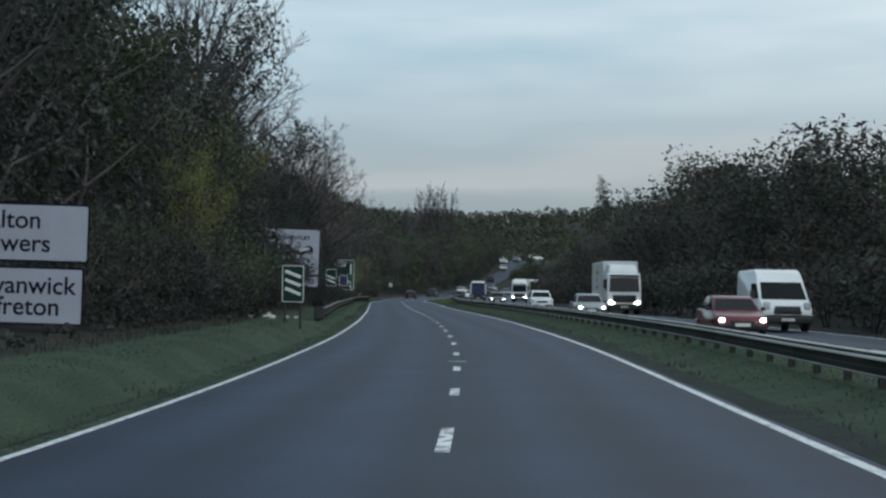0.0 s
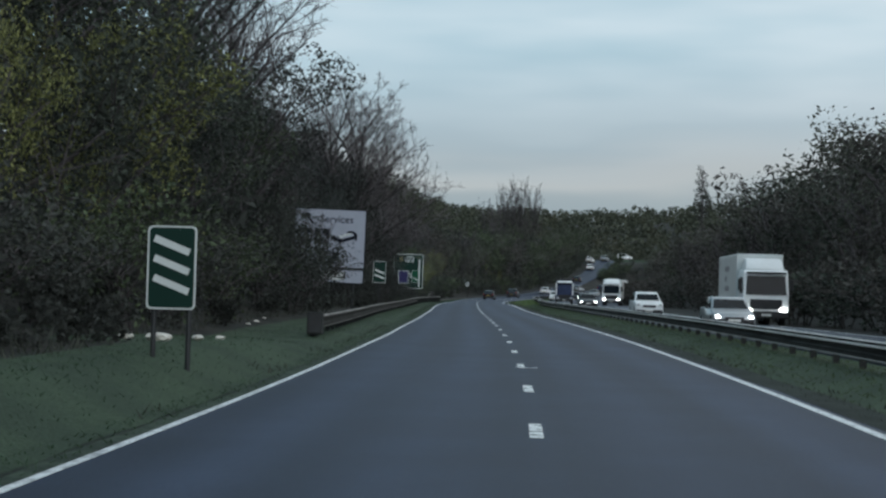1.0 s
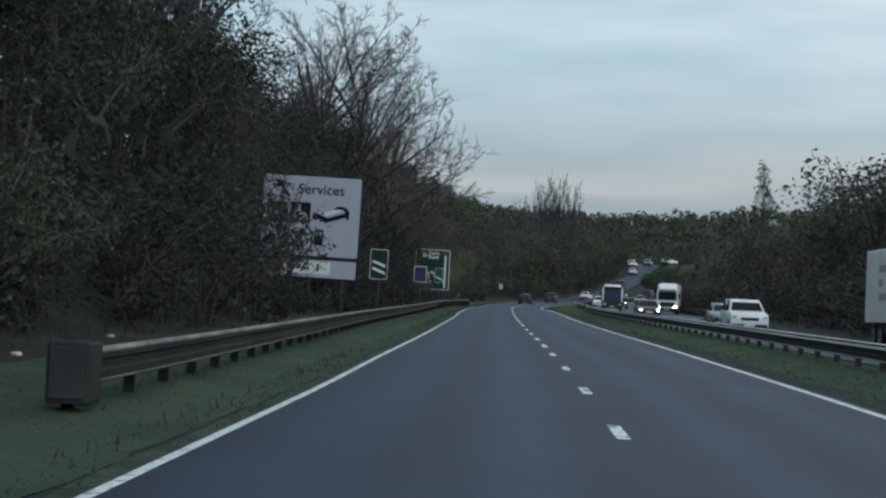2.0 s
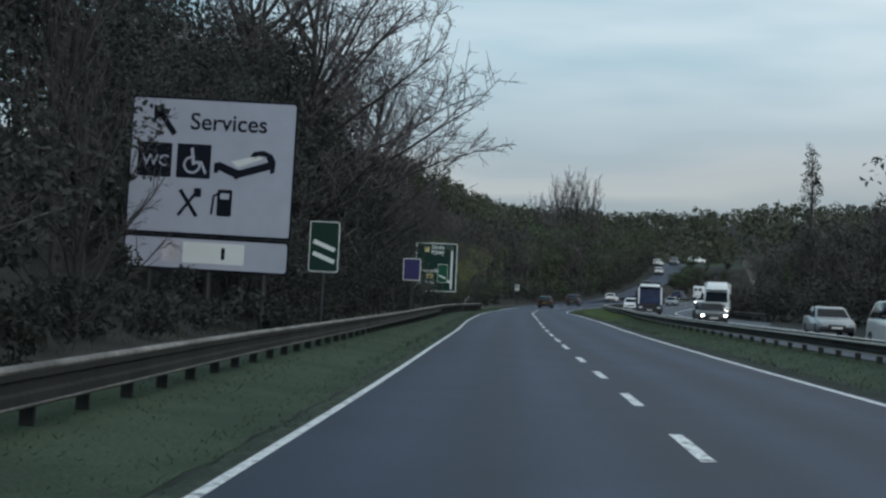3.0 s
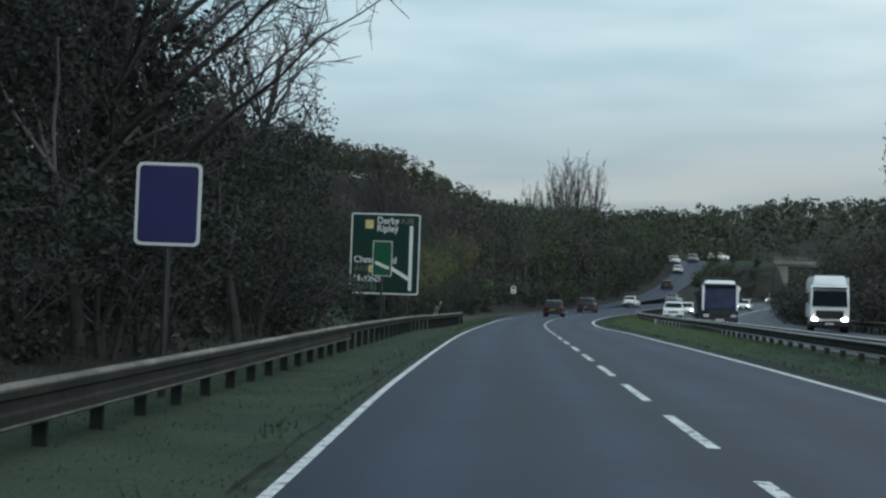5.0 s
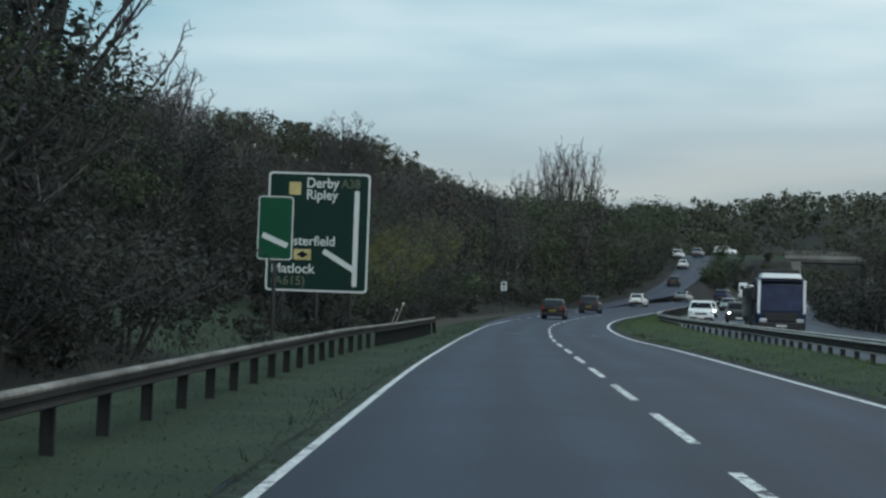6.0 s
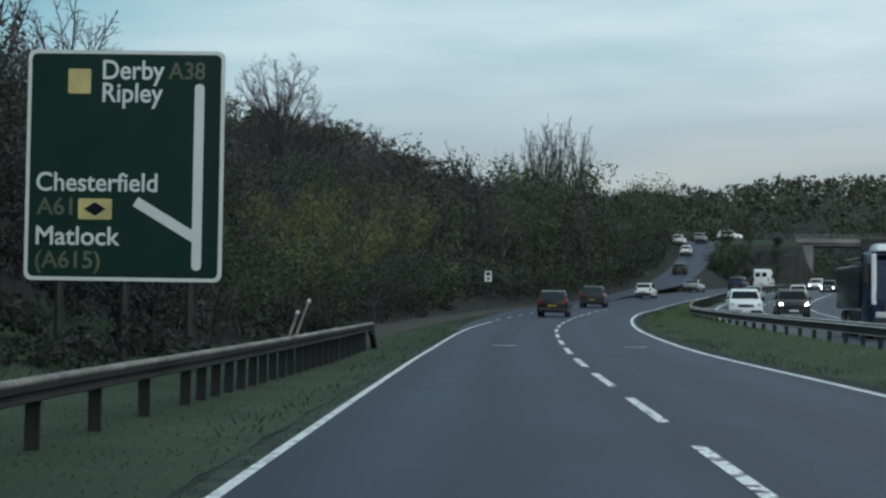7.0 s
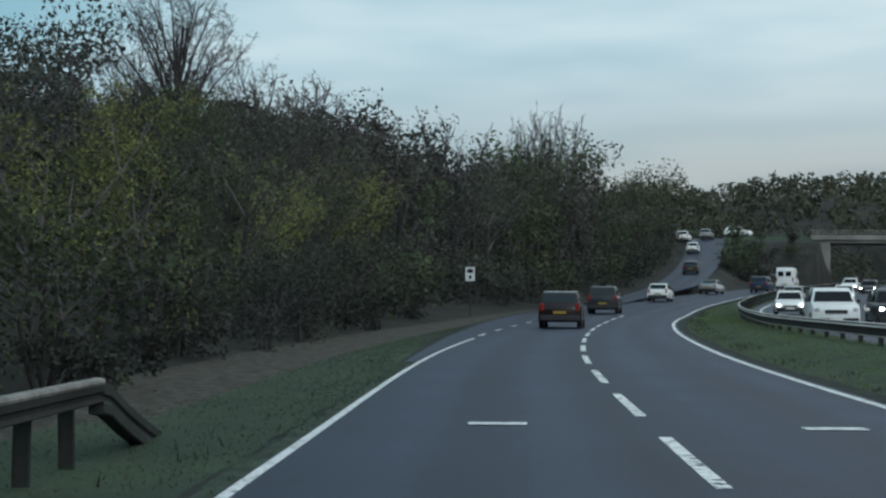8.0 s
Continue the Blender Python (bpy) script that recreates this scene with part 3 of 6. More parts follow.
def barrier(name, xs, ys, side, top, post_gap, label, ends, deep=0.175, lip=None, lip_low=0.118):
    """Rail on posts. xs gives x by y."""
    height_at = top if callable(top) else (lambda y: top)
    base = thing(name, Matrix.Translation((xs(ys[0]), ys[0], ground_z(xs(ys[0]), ys[0]))), label, "crash barrier")
    inv = base.matrix_basis.inverted()
    path = []
    n = int((ys[1] - ys[0]) / 1.6)
    for i in range(n + 1):
        y = ys[0] + (ys[1] - ys[0]) * i / n
        x = xs(y)
        z = road_z(y) + height_at(y) - 0.155
        path.append((x, y, z))
    e0, e1 = ends
    if e0:
        x, y, z = path[0]
        path = [(x - 0.5 * e0, y - 2.4, z - 0.42), (x - 0.22 * e0, y - 1.4, z - 0.16)] + path
    if e1:
        x, y, z = path[-1]
        turned = [(x, y, z - 0.02), (x, y + 0.35, z - 0.06), (x - 0.02, y + 1.2, z - 0.26), (x - 0.05, y + 2.2, z - 0.46), (x - 0.10, y + 3.2, z - 0.62)]
        part("turned_end", sweep("turned_end", beam_outline(side, 0.12), [tuple(inv @ Vector(p)) for p in turned], POST_STEEL), base, None, "dark rail end turned down into the ground")
    local = [tuple(inv @ Vector(p)) for p in path]
    # the near-black face carries grime and painted shade, the pale lips painted light
    part("rail", sweep("rail", beam_outline(side, deep), local, RAIL_GRIME_SHADE), base)
    part("top_lip", sweep("top_lip", lip_outline(side, lip_low), local, lip or STEEL), base, None, "worn top lip, painted paler as if lit by the sky")
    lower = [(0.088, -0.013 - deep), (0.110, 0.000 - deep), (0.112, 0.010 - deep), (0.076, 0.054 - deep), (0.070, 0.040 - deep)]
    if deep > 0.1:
        part("bottom_lip", sweep("bottom_lip", lower if side > 0 else [(-u, v) for u, v in reversed(lower)], local, STEEL_WORN_LIT if lip else STEEL_DULL), base, None, "worn bottom lip, painted paler as if catching light")
    y = ys[0] + 0.3
    while y < ys[1]:
        x = xs(y)
        part("post", POST, base, inv @ pose(x - side * 0.10, y, road_z(y) + height_at(y) - 0.70, 0, random.uniform(-1.5, 1.5), 0))
        y += post_gap(y) if callable(post_gap) else post_gap
    return base


def left_rail_x(y):
    return road_x(y) - 5.55 - 0.25 * smooth01((y - 100) / 25) * (1 - smooth01((y - 225) / 30)) + 0.55 * smooth01((y - 225) / 30) + 0.26 * (1 - smooth01((y - 78) / 30))


barrier("crash_barrier", left_rail_x, (80.0, 198.0), 1, 0.63, 2.05, "weathered grey steel crash barrier on posts along the verge", (0.0, 0.0))
barrier("crash_barrier", left_rail_x, (198.02, 259.4), 1, lambda y: 0.63 + 0.06 * smooth01((y - 235) / 18), lambda y: 2.15 if y < 236 else (0.95 if y < 252 else 1.35), "last slim stretch of steel crash barrier, turned down at its end", (0.0, 1.0), deep=0.045)
# this rail's top lip is painted palest, for the sky light on it
barrier("crash_barrier", barrier_x, (-100.0, 520.0), -1, 0.72, 2.4, "weathered grey steel crash barrier on the central reserve", (0.0, 0.0), lip=STEEL_SKY_LIT, lip_low=0.056)
# barrier at the merging lane on the far side
barrier("crash_barrier", lambda y: road_x(y) + 20.6 + 0.02 * max(0, y - 260), (250.0, 420.0), -1, 0.72, 3.2, "low grey steel crash barrier beside the merging lane", (0.0, 0.0))
block = thing("barrier_end", Matrix.Translation((left_rail_x(80.0) - 0.05, 79.6, road_z(80) - 0.1)), "dark box-shaped end piece of the crash barrier", "barrier end")
part("end_box", boxes("end_box", [(0, 0, 0.50, 0.42, 0.55, 0.60)], POST_STEEL, 0.03), block)
part("end_plate", boxes("end_plate", [(0, -0.29, 0.50, 0.34, 0.02, 0.5)], TAR, 0.01), block)
part("post", POST, block, Matrix.Translation((-0.1, 0.2, 0.2)))

# ---- signs ----
POLE_MESHES = {}


def pole(parent, x, y, z0, z1, r=0.045):
    key = (round(z1 - z0, 1), r)
    if key not in POLE_MESHES:
        POLE_MESHES[key] = cylinder("post", r, z1 - z0, POLE, "Z", 12)
    return part("post", POLE_MESHES[key], parent, Matrix.Translation((x, y, (z0 + z1) / 2)))


def panel(parent, x0, x1, z0, z1, face, border, width=0.05, r=0.09, y=0.0, name="panel"):
    """A sheet with a border, a face a little proud of it, and stiffening rails behind."""
    p = part(name, slab(name, rounded(x0, x1, z0, z1, r), y, y + 0.03, border), parent)
    part("face", slab("face", rounded(x0 + width, x1 - width, z0 + width, z1 - width, max(0.02, r - width * 0.5)), y - 0.004, y + 0.002, face), p)
    for z in (z0 + 0.22 * (z1 - z0), z0 + 0.78 * (z1 - z0)):
        part("back_rail", boxes("back_rail", [((x0 + x1) / 2, y + 0.055, z, (x1 - x0) * 0.94, 0.05, 0.06)], SIGN_BACK), p)
    return p


def word(parent, words, x, z, size, material, y=-0.010, squeeze=1.0):
    return part("lettering", lettering(words, size, material), parent, Matrix.Translation((x, y, z)) @ Matrix.Diagonal((squeeze, 1, 1, 1)))


def word_to(parent, words, end, z, size, material, y=-0.010):
    """Words that end at a given x."""
    ob = word(parent, words, 0.0, z, size, material, y)
    ob.matrix_basis = Matrix.Translation((end - max(v.co.x for v in ob.data.vertices), y, z))
    return ob


def flat(parent, outline, material, y=-0.010, name="symbol"):
    return part(name, slab(name, outline, y, y + 0.006, material), parent)


def bar_between(x0, z0, x1, z1, w):
    d = math.hypot(x1 - x0, z1 - z0)
    ux, uz = (x1 - x0) / d * w / 2, (z1 - z0) / d * w / 2
    return [(x0 - uz - 0, z0 + ux), (x0 + uz, z0 - ux), (x1 + uz, z1 - ux), (x1 - uz, z1 + ux)]


def sign_at(name, x, y, label, category="road sign", group="", lean=0.0):
    z = ground_z(x, y)
    return thing(name, pose(x, y, z, 0, lean, 0), label, category, group), z


# white direction sign of two panels, passed first
sg, gz = sign_at("direction_sign", -5.9, 38.7, "white two-panel direction sign with black lettering at the wood's edge", lean=1.0)
panel(sg, -1.5, 1.42, 2.02 - gz, 3.30 - gz, SIGN_WHITE, SIGN_BLACK, 0.045, 0.06, name="upper_panel")
panel(sg, -1.5, 1.34, 0.66 - gz, 1.92 - gz, SIGN_WHITE, SIGN_BLACK, 0.045, 0.06, name="lower_panel")
for words, end, z in (("Alton", 0.35, 2.755), ("Towers", 0.58, 2.25), ("Swanwick", 1.19, 1.34), ("Alfreton", 0.81, 0.88)):
    word_to(sg, words, end, z - gz, 0.55, SIGN_BLACK)
for x in (-1.0, 0.9):
    pole(sg, x, 0.12, -0.3, 3.1 - gz, 0.06)


def countdown(x, y, z0, z1, width, bars, face, lean=0.0):
    ob, g = sign_at("countdown_marker", x, y, "green countdown marker with %s white slanting bar%s" % (("one", "two", "three")[bars - 1], "" if bars == 1 else "s"), group="countdown markers", lean=lean)
    a, b = z0 - g, z1 - g
    panel(ob, -width / 2, width / 2, a, b, face, SIGN_EDGE, 0.025, 0.07)
    h = b - a
    start = {1: 0.26, 2: 0.16, 3: 0.17}[bars]
    for i in range(bars):
        zc = a + h * (start + 0.235 * i + (0.08 if bars > 1 else 0))
        flat(ob, bar_between(-width * 0.36, zc + 0.13 * h, width * 0.36, zc - 0.035 * h, 0.085 * h), SIGN_EDGE, name="slanting_bar")
    if bars == 3:
        for px in (-width * 0.36, width * 0.36):
            pole(ob, px, 0.1, -0.3, b - 0.1, 0.038)
    else:
        pole(ob, 0.0, 0.1, -0.3, b - 0.1, 0.045)
    return ob


countdown(-1.10, 55.8, 1.29, 2.45, 0.68, 3, SIGN_GREEN)
countdown(-3.45, 140.1, 2.99, 4.32, 0.79, 2, SIGN_GREEN, 1.0)
countdown(-4.58, 222.1, 4.31, 5.65, 0.74, 1, SIGN_GREEN_LIGHT, 0.4)

# services sign
sv, gz = sign_at("services_sign", -6.76, 141.0, "large white services sign with black symbols and a smaller panel below", lean=1.2)
x0, x1 = -2.22, 2.28
top, bot = 7.55 - gz, 2.92 - gz
mid = bot + 0.92
panel(sv, x0, x1, mid + 0.03, top, SIGN_WHITE, SIGN_BLACK, 0.05, 0.10, name="upper_panel")
panel(sv, x0, x1 - 0.02, bot, mid - 0.03, SIGN_WHITE, SIGN_BLACK, 0.05, 0.10, name="lower_panel")
word(sv, "Services", -0.62, top - 0.84, 0.64, SIGN_BLACK)
flat(sv, bar_between(-1.02, top - 1.0, -1.42, top - 0.45, 0.16), SIGN_BLACK, name="arrow_shaft")
flat(sv, [(-1.62, top - 0.22), (-1.60, top - 0.68), (-1.16, top - 0.36)], SIGN_BLACK, name="arrow_head")


def square_symbol(x, z, w):
    flat(sv, rounded(x, x + w, z, z + w, 0.04), SIGN_BLACK, name="symbol_square")


square_symbol(-1.98, top - 2.16, 0.92)
word(sv, "WC", -1.86, top - 1.86, 0.42, SIGN_WHITE, y=-0.018)
square_symbol(-0.92, top - 2.16, 0.92)
ring = [(-0.50 + 0.24 * math.cos(radians(a)), top - 1.80 + 0.24 * math.sin(radians(a))) for a in range(70, 371, 20)]
ring += [(-0.50 + 0.18 * math.cos(radians(a)), top - 1.80 + 0.18 * math.sin(radians(a))) for a in range(370, 69, -20)]
flat(sv, ring, SIGN_WHITE, y=-0.018, name="wheel_symbol")
flat(sv, bar_between(-0.52, top - 1.34, -0.46, top - 1.80, 0.08), SIGN_WHITE, y=-0.019, name="symbol_stroke")
flat(sv, bar_between(-0.50, top - 1.72, -0.22, top - 1.74, 0.08), SIGN_WHITE, y=-0.020, name="symbol_stroke")
flat(sv, bar_between(-0.25, top - 1.72, -0.12, top - 2.02, 0.07), SIGN_WHITE, y=-0.021, name="symbol_stroke")
# bed
bed = [(0.10, top - 1.72), (0.10, top - 1.98), (0.22, top - 1.98), (0.22, top - 1.90), (0.62, top - 2.06), (0.70, top - 2.14), (0.80, top - 2.08), (1.62, top - 1.82), (1.62, top - 1.94), (1.74, top - 1.90), (1.76, top - 1.60), (1.66, top - 1.42), (1.42, top - 1.32), (1.16, top - 1.36), (1.06, top - 1.50), (1.20, top - 1.52), (1.32, top - 1.46), (1.48, top - 1.48), (1.56, top - 1.62), (0.78, top - 1.88), (0.66, top - 1.84), (0.24, top - 1.68)]
flat(sv, bed, SIGN_BLACK, name="bed_symbol")
flat(sv, [(0.55, top - 1.66), (1.25, top - 1.46), (1.42, top - 1.54), (0.74, top - 1.80)], SIGN_EDGE, name="blanket_symbol")
# knife and fork, pump
flat(sv, bar_between(-0.78, top - 2.48, -0.30, top - 3.18, 0.10), SIGN_BLACK, name="knife_symbol")
flat(sv, bar_between(-0.30, top - 2.48, -0.80, top - 3.18, 0.08), SIGN_BLACK, y=-0.014, name="fork_symbol")
flat(sv, rounded(-0.40, -0.20, top - 2.66, top - 2.42, 0.04), SIGN_BLACK, y=-0.018, name="fork_head")
flat(sv, rounded(0.24, 0.64, top - 3.14, top - 2.42, 0.05), SIGN_BLACK, name="pump_symbol")
flat(sv, rounded(0.32, 0.56, top - 2.68, top - 2.52, 0.02), SIGN_WHITE, y=-0.018, name="pump_window")
flat(sv, bar_between(0.10, top - 3.10, 0.14, top - 2.62, 0.06), SIGN_BLACK, y=-0.012, name="hose")
flat(sv, bar_between(0.13, top - 2.62, 0.28, top - 2.52, 0.06), SIGN_BLACK, y=-0.013, name="hose")
flat(sv, rounded(-0.60, 1.06, bot + 0.20, bot + 0.76, 0.03), SIGN_EDGE, name="patch")
flat(sv, rounded(-1.16, -0.72, bot + 0.20, bot + 0.76, 0.03), mat("faded_patch", (0.44, 0.42, 0.46), 0.5), name="patch")
flat(sv, rounded(0.44, 0.54, bot + 0.32, bot + 0.64, 0.02), SIGN_BLACK, y=-0.018, name="mark")
for x in (-1.5, 0.1, 1.6):
    pole(sv, x, 0.16, -0.4, top - 0.2, 0.09)

# blank blue sign
bl, gz = sign_at("blue_sign", -3.76, 178.0, "plain blue sign with a white border on a grey post", lean=0.6)
panel(bl, -0.42, 0.42, 3.56 - gz, 4.62 - gz, SIGN_BLUE, SIGN_EDGE, 0.04, 0.08)
pole(bl, 0.0, 0.1, -0.3, 4.5 - gz, 0.05)

# green map sign
dm, gz = sign_at("direction_sign", -6.48, 247.2, "large green direction sign with white border and lettering", lean=0.4)
gx0, gx1, g0, g1 = -1.82, 1.80, 3.98 - gz, 8.20 - gz
panel(dm, gx0, gx1, g0, g1, SIGN_GREEN, SIGN_EDGE, 0.07, 0.14)
gw, gh = gx1 - gx0, g1 - g0


def gx(u):
    return gx0 + gw * u


def gv(v):
    return g1 - gh * v


word(dm, "Derby", gx(0.372), gv(0.125), 0.50, SIGN_EDGE, squeeze=0.9)
word(dm, "A38", gx(0.715), gv(0.122), 0.44, ROUTE_NUMBER, squeeze=0.92)
word(dm, "Ripley", gx(0.372), gv(0.224), 0.50, SIGN_EDGE, squeeze=0.92)
word(dm, "Chesterfield", gx(0.05), gv(0.612), 0.48, SIGN_EDGE, squeeze=0.95)
word(dm, "A61", gx(0.06), gv(0.715), 0.44, ROUTE_NUMBER)
word(dm, "Matlock", gx(0.05), gv(0.845), 0.48, SIGN_EDGE)
word(dm, "(A615)", gx(0.05), gv(0.945), 0.44, ROUTE_NUMBER)
flat(dm, rounded(gx(0.205), gx(0.32), gv(0.190), gv(0.082), 0.03), SIGN_YELLOW, name="yellow_square")
flat(dm, rounded(gx(0.27), gx(0.44), gv(0.735), gv(0.645), 0.03), SIGN_YELLOW, name="yellow_panel")
flat(dm, [(gx(0.30), gv(0.69)), (gx(0.355), gv(0.66)), (gx(0.41), gv(0.69)), (gx(0.355), gv(0.72))], SIGN_BLACK, y=-0.018, name="diamond")
flat(dm, rounded(gx(0.848), gx(0.897), gv(0.950), gv(0.143), 0.08), SIGN_EDGE, name="route_stem")
flat(dm, bar_between(gx(0.56), gv(0.655), gx(0.86), gv(0.808), 0.19), SIGN_EDGE, y=-0.014, name="route_branch")
for x in (-1.2, 0.0, 1.2):
    pole(dm, x, 0.16, -0.4, g1 - 0.2, 0.08)

# small plate by the slip road
wt, gz = sign_at("marker_sign", -0.25, 345.0, "small pale rectangular marker sign on a pale post")
panel(wt, -0.30, 0.30, 1.98, 2.84, SIGN_EDGE, SIGN_BLACK, 0.03, 0.08)
flat(wt, rounded(-0.16, 0.16, 2.48, 2.70, 0.04), SIGN_BLACK, name="mark_bar")
flat(wt, rounded(-0.07, 0.07, 2.12, 2.34, 0.03), SIGN_BLACK, name="mark_bar")
pole(wt, 0.0, 0.08, -0.3, 2.7, 0.04)

# pale stakes that lean behind the barrier's end
for dx, tilt, h in ((0.0, 19, 1.14), (0.13, 20, 1.42)):
    x, y = -4.36 + dx, 253.8 + dx * 0.3
    st = thing("marker_stake", pose(x, y, ground_z(x, y), 0, tilt, 0), "pale leaning wooden marker stake behind the barrier's end", "stake", "leaning stakes")
    part("stake", boxes("stake", [(0, 0, h / 2 - 0.1, 0.055, 0.04, h)], STAKE, 0.01), st)
    part("cap", boxes("cap", [(0, 0, h - 0.08, 0.075, 0.06, 0.08)], SIGN_EDGE, 0.01), st)

# ---- vehicles ----
WHEELS = {}


def wheel_parts(parent, x, y, r, w):
    key = (r, w)
    if key not in WHEELS:
        WHEELS[key] = (cylinder("tyre", r, w, TYRE, "X", 20, 0.03), cylinder("rim", r * 0.62, w + 0.02, RIM, "X", 14, 0.015), cylinder("hub", r * 0.2, w + 0.05, PLASTIC, "X", 8))
    t = part("tyre", WHEELS[key][0], parent, Matrix.Translation((x, y, r)))
    part("rim", WHEELS[key][1], t)
    part("hub", WHEELS[key][2], t)


CAR_FORMS = {
    # length, width, height, wheel radius, body outline and cabin outline from the nose (y < 0) to the tail
    "hatchback": (4.0, 1.74, 1.50, 0.31,
                  [(-2.0, 0.30), (-1.98, 0.62), (-1.85, 0.76), (-1.05, 0.93), (1.90, 1.00), (1.99, 0.80), (1.99, 0.36), (1.85, 0.24), (-1.85, 0.22)],
                  [(-1.10, 0.90), (-0.42, 1.42), (-0.10, 1.50), (1.15, 1.49), (1.50, 1.43), (1.88, 0.96)]),
    "saloon": (4.55, 1.80, 1.44, 0.32,
               [(-2.27, 0.30), (-2.25, 0.60), (-2.1, 0.72), (-1.15, 0.90), (1.5, 0.97), (2.2, 0.98), (2.26, 0.75), (2.25, 0.36), (2.1, 0.24), (-2.1, 0.22)],
               [(-1.20, 0.87), (-0.40, 1.36), (0.0, 1.44), (0.95, 1.42), (1.75, 0.96)]),
    "suv": (4.45, 1.88, 1.70, 0.36,
            [(-2.22, 0.40), (-2.20, 0.82), (-2.05, 0.98), (-1.15, 1.08), (2.1, 1.12), (2.2, 0.95), (2.2, 0.45), (2.05, 0.32), (-2.05, 0.30)],
            [(-1.18, 1.05), (-0.55, 1.58), (-0.2, 1.69), (1.55, 1.68), (1.80, 1.60), (2.12, 1.08)]),
}


def shrink(outline, cx, cz, f):
    return [(cx + (y - cx) * f, cz + (z - cz) * f) for y, z in outline]


def car(form, colour, label, x, y, turn, lights="", group=""):
    """A car whose nose points to -y before it is turned. lights: 'front' for lit headlights."""
    length, width, height, r, body, cabin = CAR_FORMS[form]
    base = thing("car", pose(x, y, surface(x, y), 0, 0, turn), label, "car", group)
    half = width / 2
    b = part("body", prism("body", body, half, colour, 0.05, 0.06), base)
    zs = [z for _, z in cabin]
    part("cabin", prism("cabin", cabin, half - 0.05, colour, 0.20, 0.05), base)
    # windows sit a little proud of the cabin
    yc, zc = sum(p[0] for p in cabin) / len(cabin), sum(zs) / len(zs)
    lowz, highz = min(zs), max(zs)
    side = [(yy, zz) for yy, zz in shrink(cabin, yc, zc + 0.02, 0.84)]
    part("side_window", prism("side_window", side, half - 0.035, GLASS, 0.20, 0.0, lowz, highz), base)
    f0, f1 = cabin[0], cabin[1]
    e0, e1 = cabin[-1], cabin[-2]
    for nm, (a, c), s in (("windscreen", (f0, f1), -1), ("rear_window", (e0, e1), 1)):
        d = Vector((c[0] - a[0], c[1] - a[1])).normalized()
        n = Vector((-d.y, d.x)) if s < 0 else Vector((d.y, -d.x))
        pts = []
        for u in (0.12, 0.90):
            p = Vector(a).lerp(Vector(c), u)
            w = (half - 0.05) * (1 - 0.20 * (p.y - lowz) / (highz - lowz)) - 0.09
            pts.append((p, w))
        vs = []
        for off in (0.012, -0.03):
            for p, w in pts:
                q = p + n * off
                vs += [(-w, q.x, q.y), (w, q.x, q.y)]
        bm = bmesh.new()
        v = [bm.verts.new(c3) for c3 in vs]
        for fa in ((0, 1, 3, 2), (4, 6, 7, 5), (0, 4, 5, 1), (2, 3, 7, 6), (0, 2, 6, 4), (1, 5, 7, 3)):
            bm.faces.new([v[i] for i in fa])
        part(nm, finish(nm, bm, GLASS if s < 0 else GLASS_BRIGHT), base)
    nose, tail = body[0][0], body[6][0]
    lampz = body[1][1] - 0.02
    for s in (-1, 1):
        lamp = part("headlight", boxes("headlight", [(s * (half - 0.20), nose - 0.005, lampz, 0.18, 0.10, 0.13)], HEADLIGHT if lights else LENS, 0.03), base, None, "lit headlight" if lights else "")
        part("tail_light", boxes("tail_light", [(s * (half - 0.16), tail - 0.02, body[4][1] - 0.16, 0.16, 0.10, 0.30 if form != "saloon" else 0.16)], TAIL, 0.03), base, None, "red tail light")
        part("mirror", boxes("mirror", [(s * (half + 0.06), cabin[0][0] + 0.28, cabin[0][1] + 0.10, 0.16, 0.10, 0.13)], PLASTIC, 0.03), base)
        for yy in (nose + 0.82, tail - 0.78):
            wheel_parts(base, s * (half - 0.10), yy, r, 0.21)
    part("front_bumper", boxes("front_bumper", [(0, nose + 0.04, 0.36, width * 0.92, 0.16, 0.22)], PLASTIC, 0.05), base)
    part("rear_bumper", boxes("rear_bumper", [(0, tail - 0.03, 0.40, width * 0.92, 0.14, 0.24)], PLASTIC, 0.05), base)
    part("grille", boxes("grille", [(0, nose + 0.002, lampz - 0.09, width * 0.46, 0.07, 0.15)], PLASTIC, 0.02), base)
    part("air_intake", boxes("air_intake", [(0, nose - 0.035, 0.34, width * 0.62, 0.03, 0.12)], TYRE, 0.01), base)
    part("front_plate", boxes("front_plate", [(0, nose - 0.05, 0.42, 0.52, 0.02, 0.11)], PLATE_WHITE), base)
    part("rear_plate", boxes("rear_plate", [(0, tail + 0.045, 0.62, 0.52, 0.02, 0.11)], PLATE_YELLOW), base)
    return base


def surface(x, y):
    """The height of whatever road lies under a place."""
    return road_z(y) + 0.001


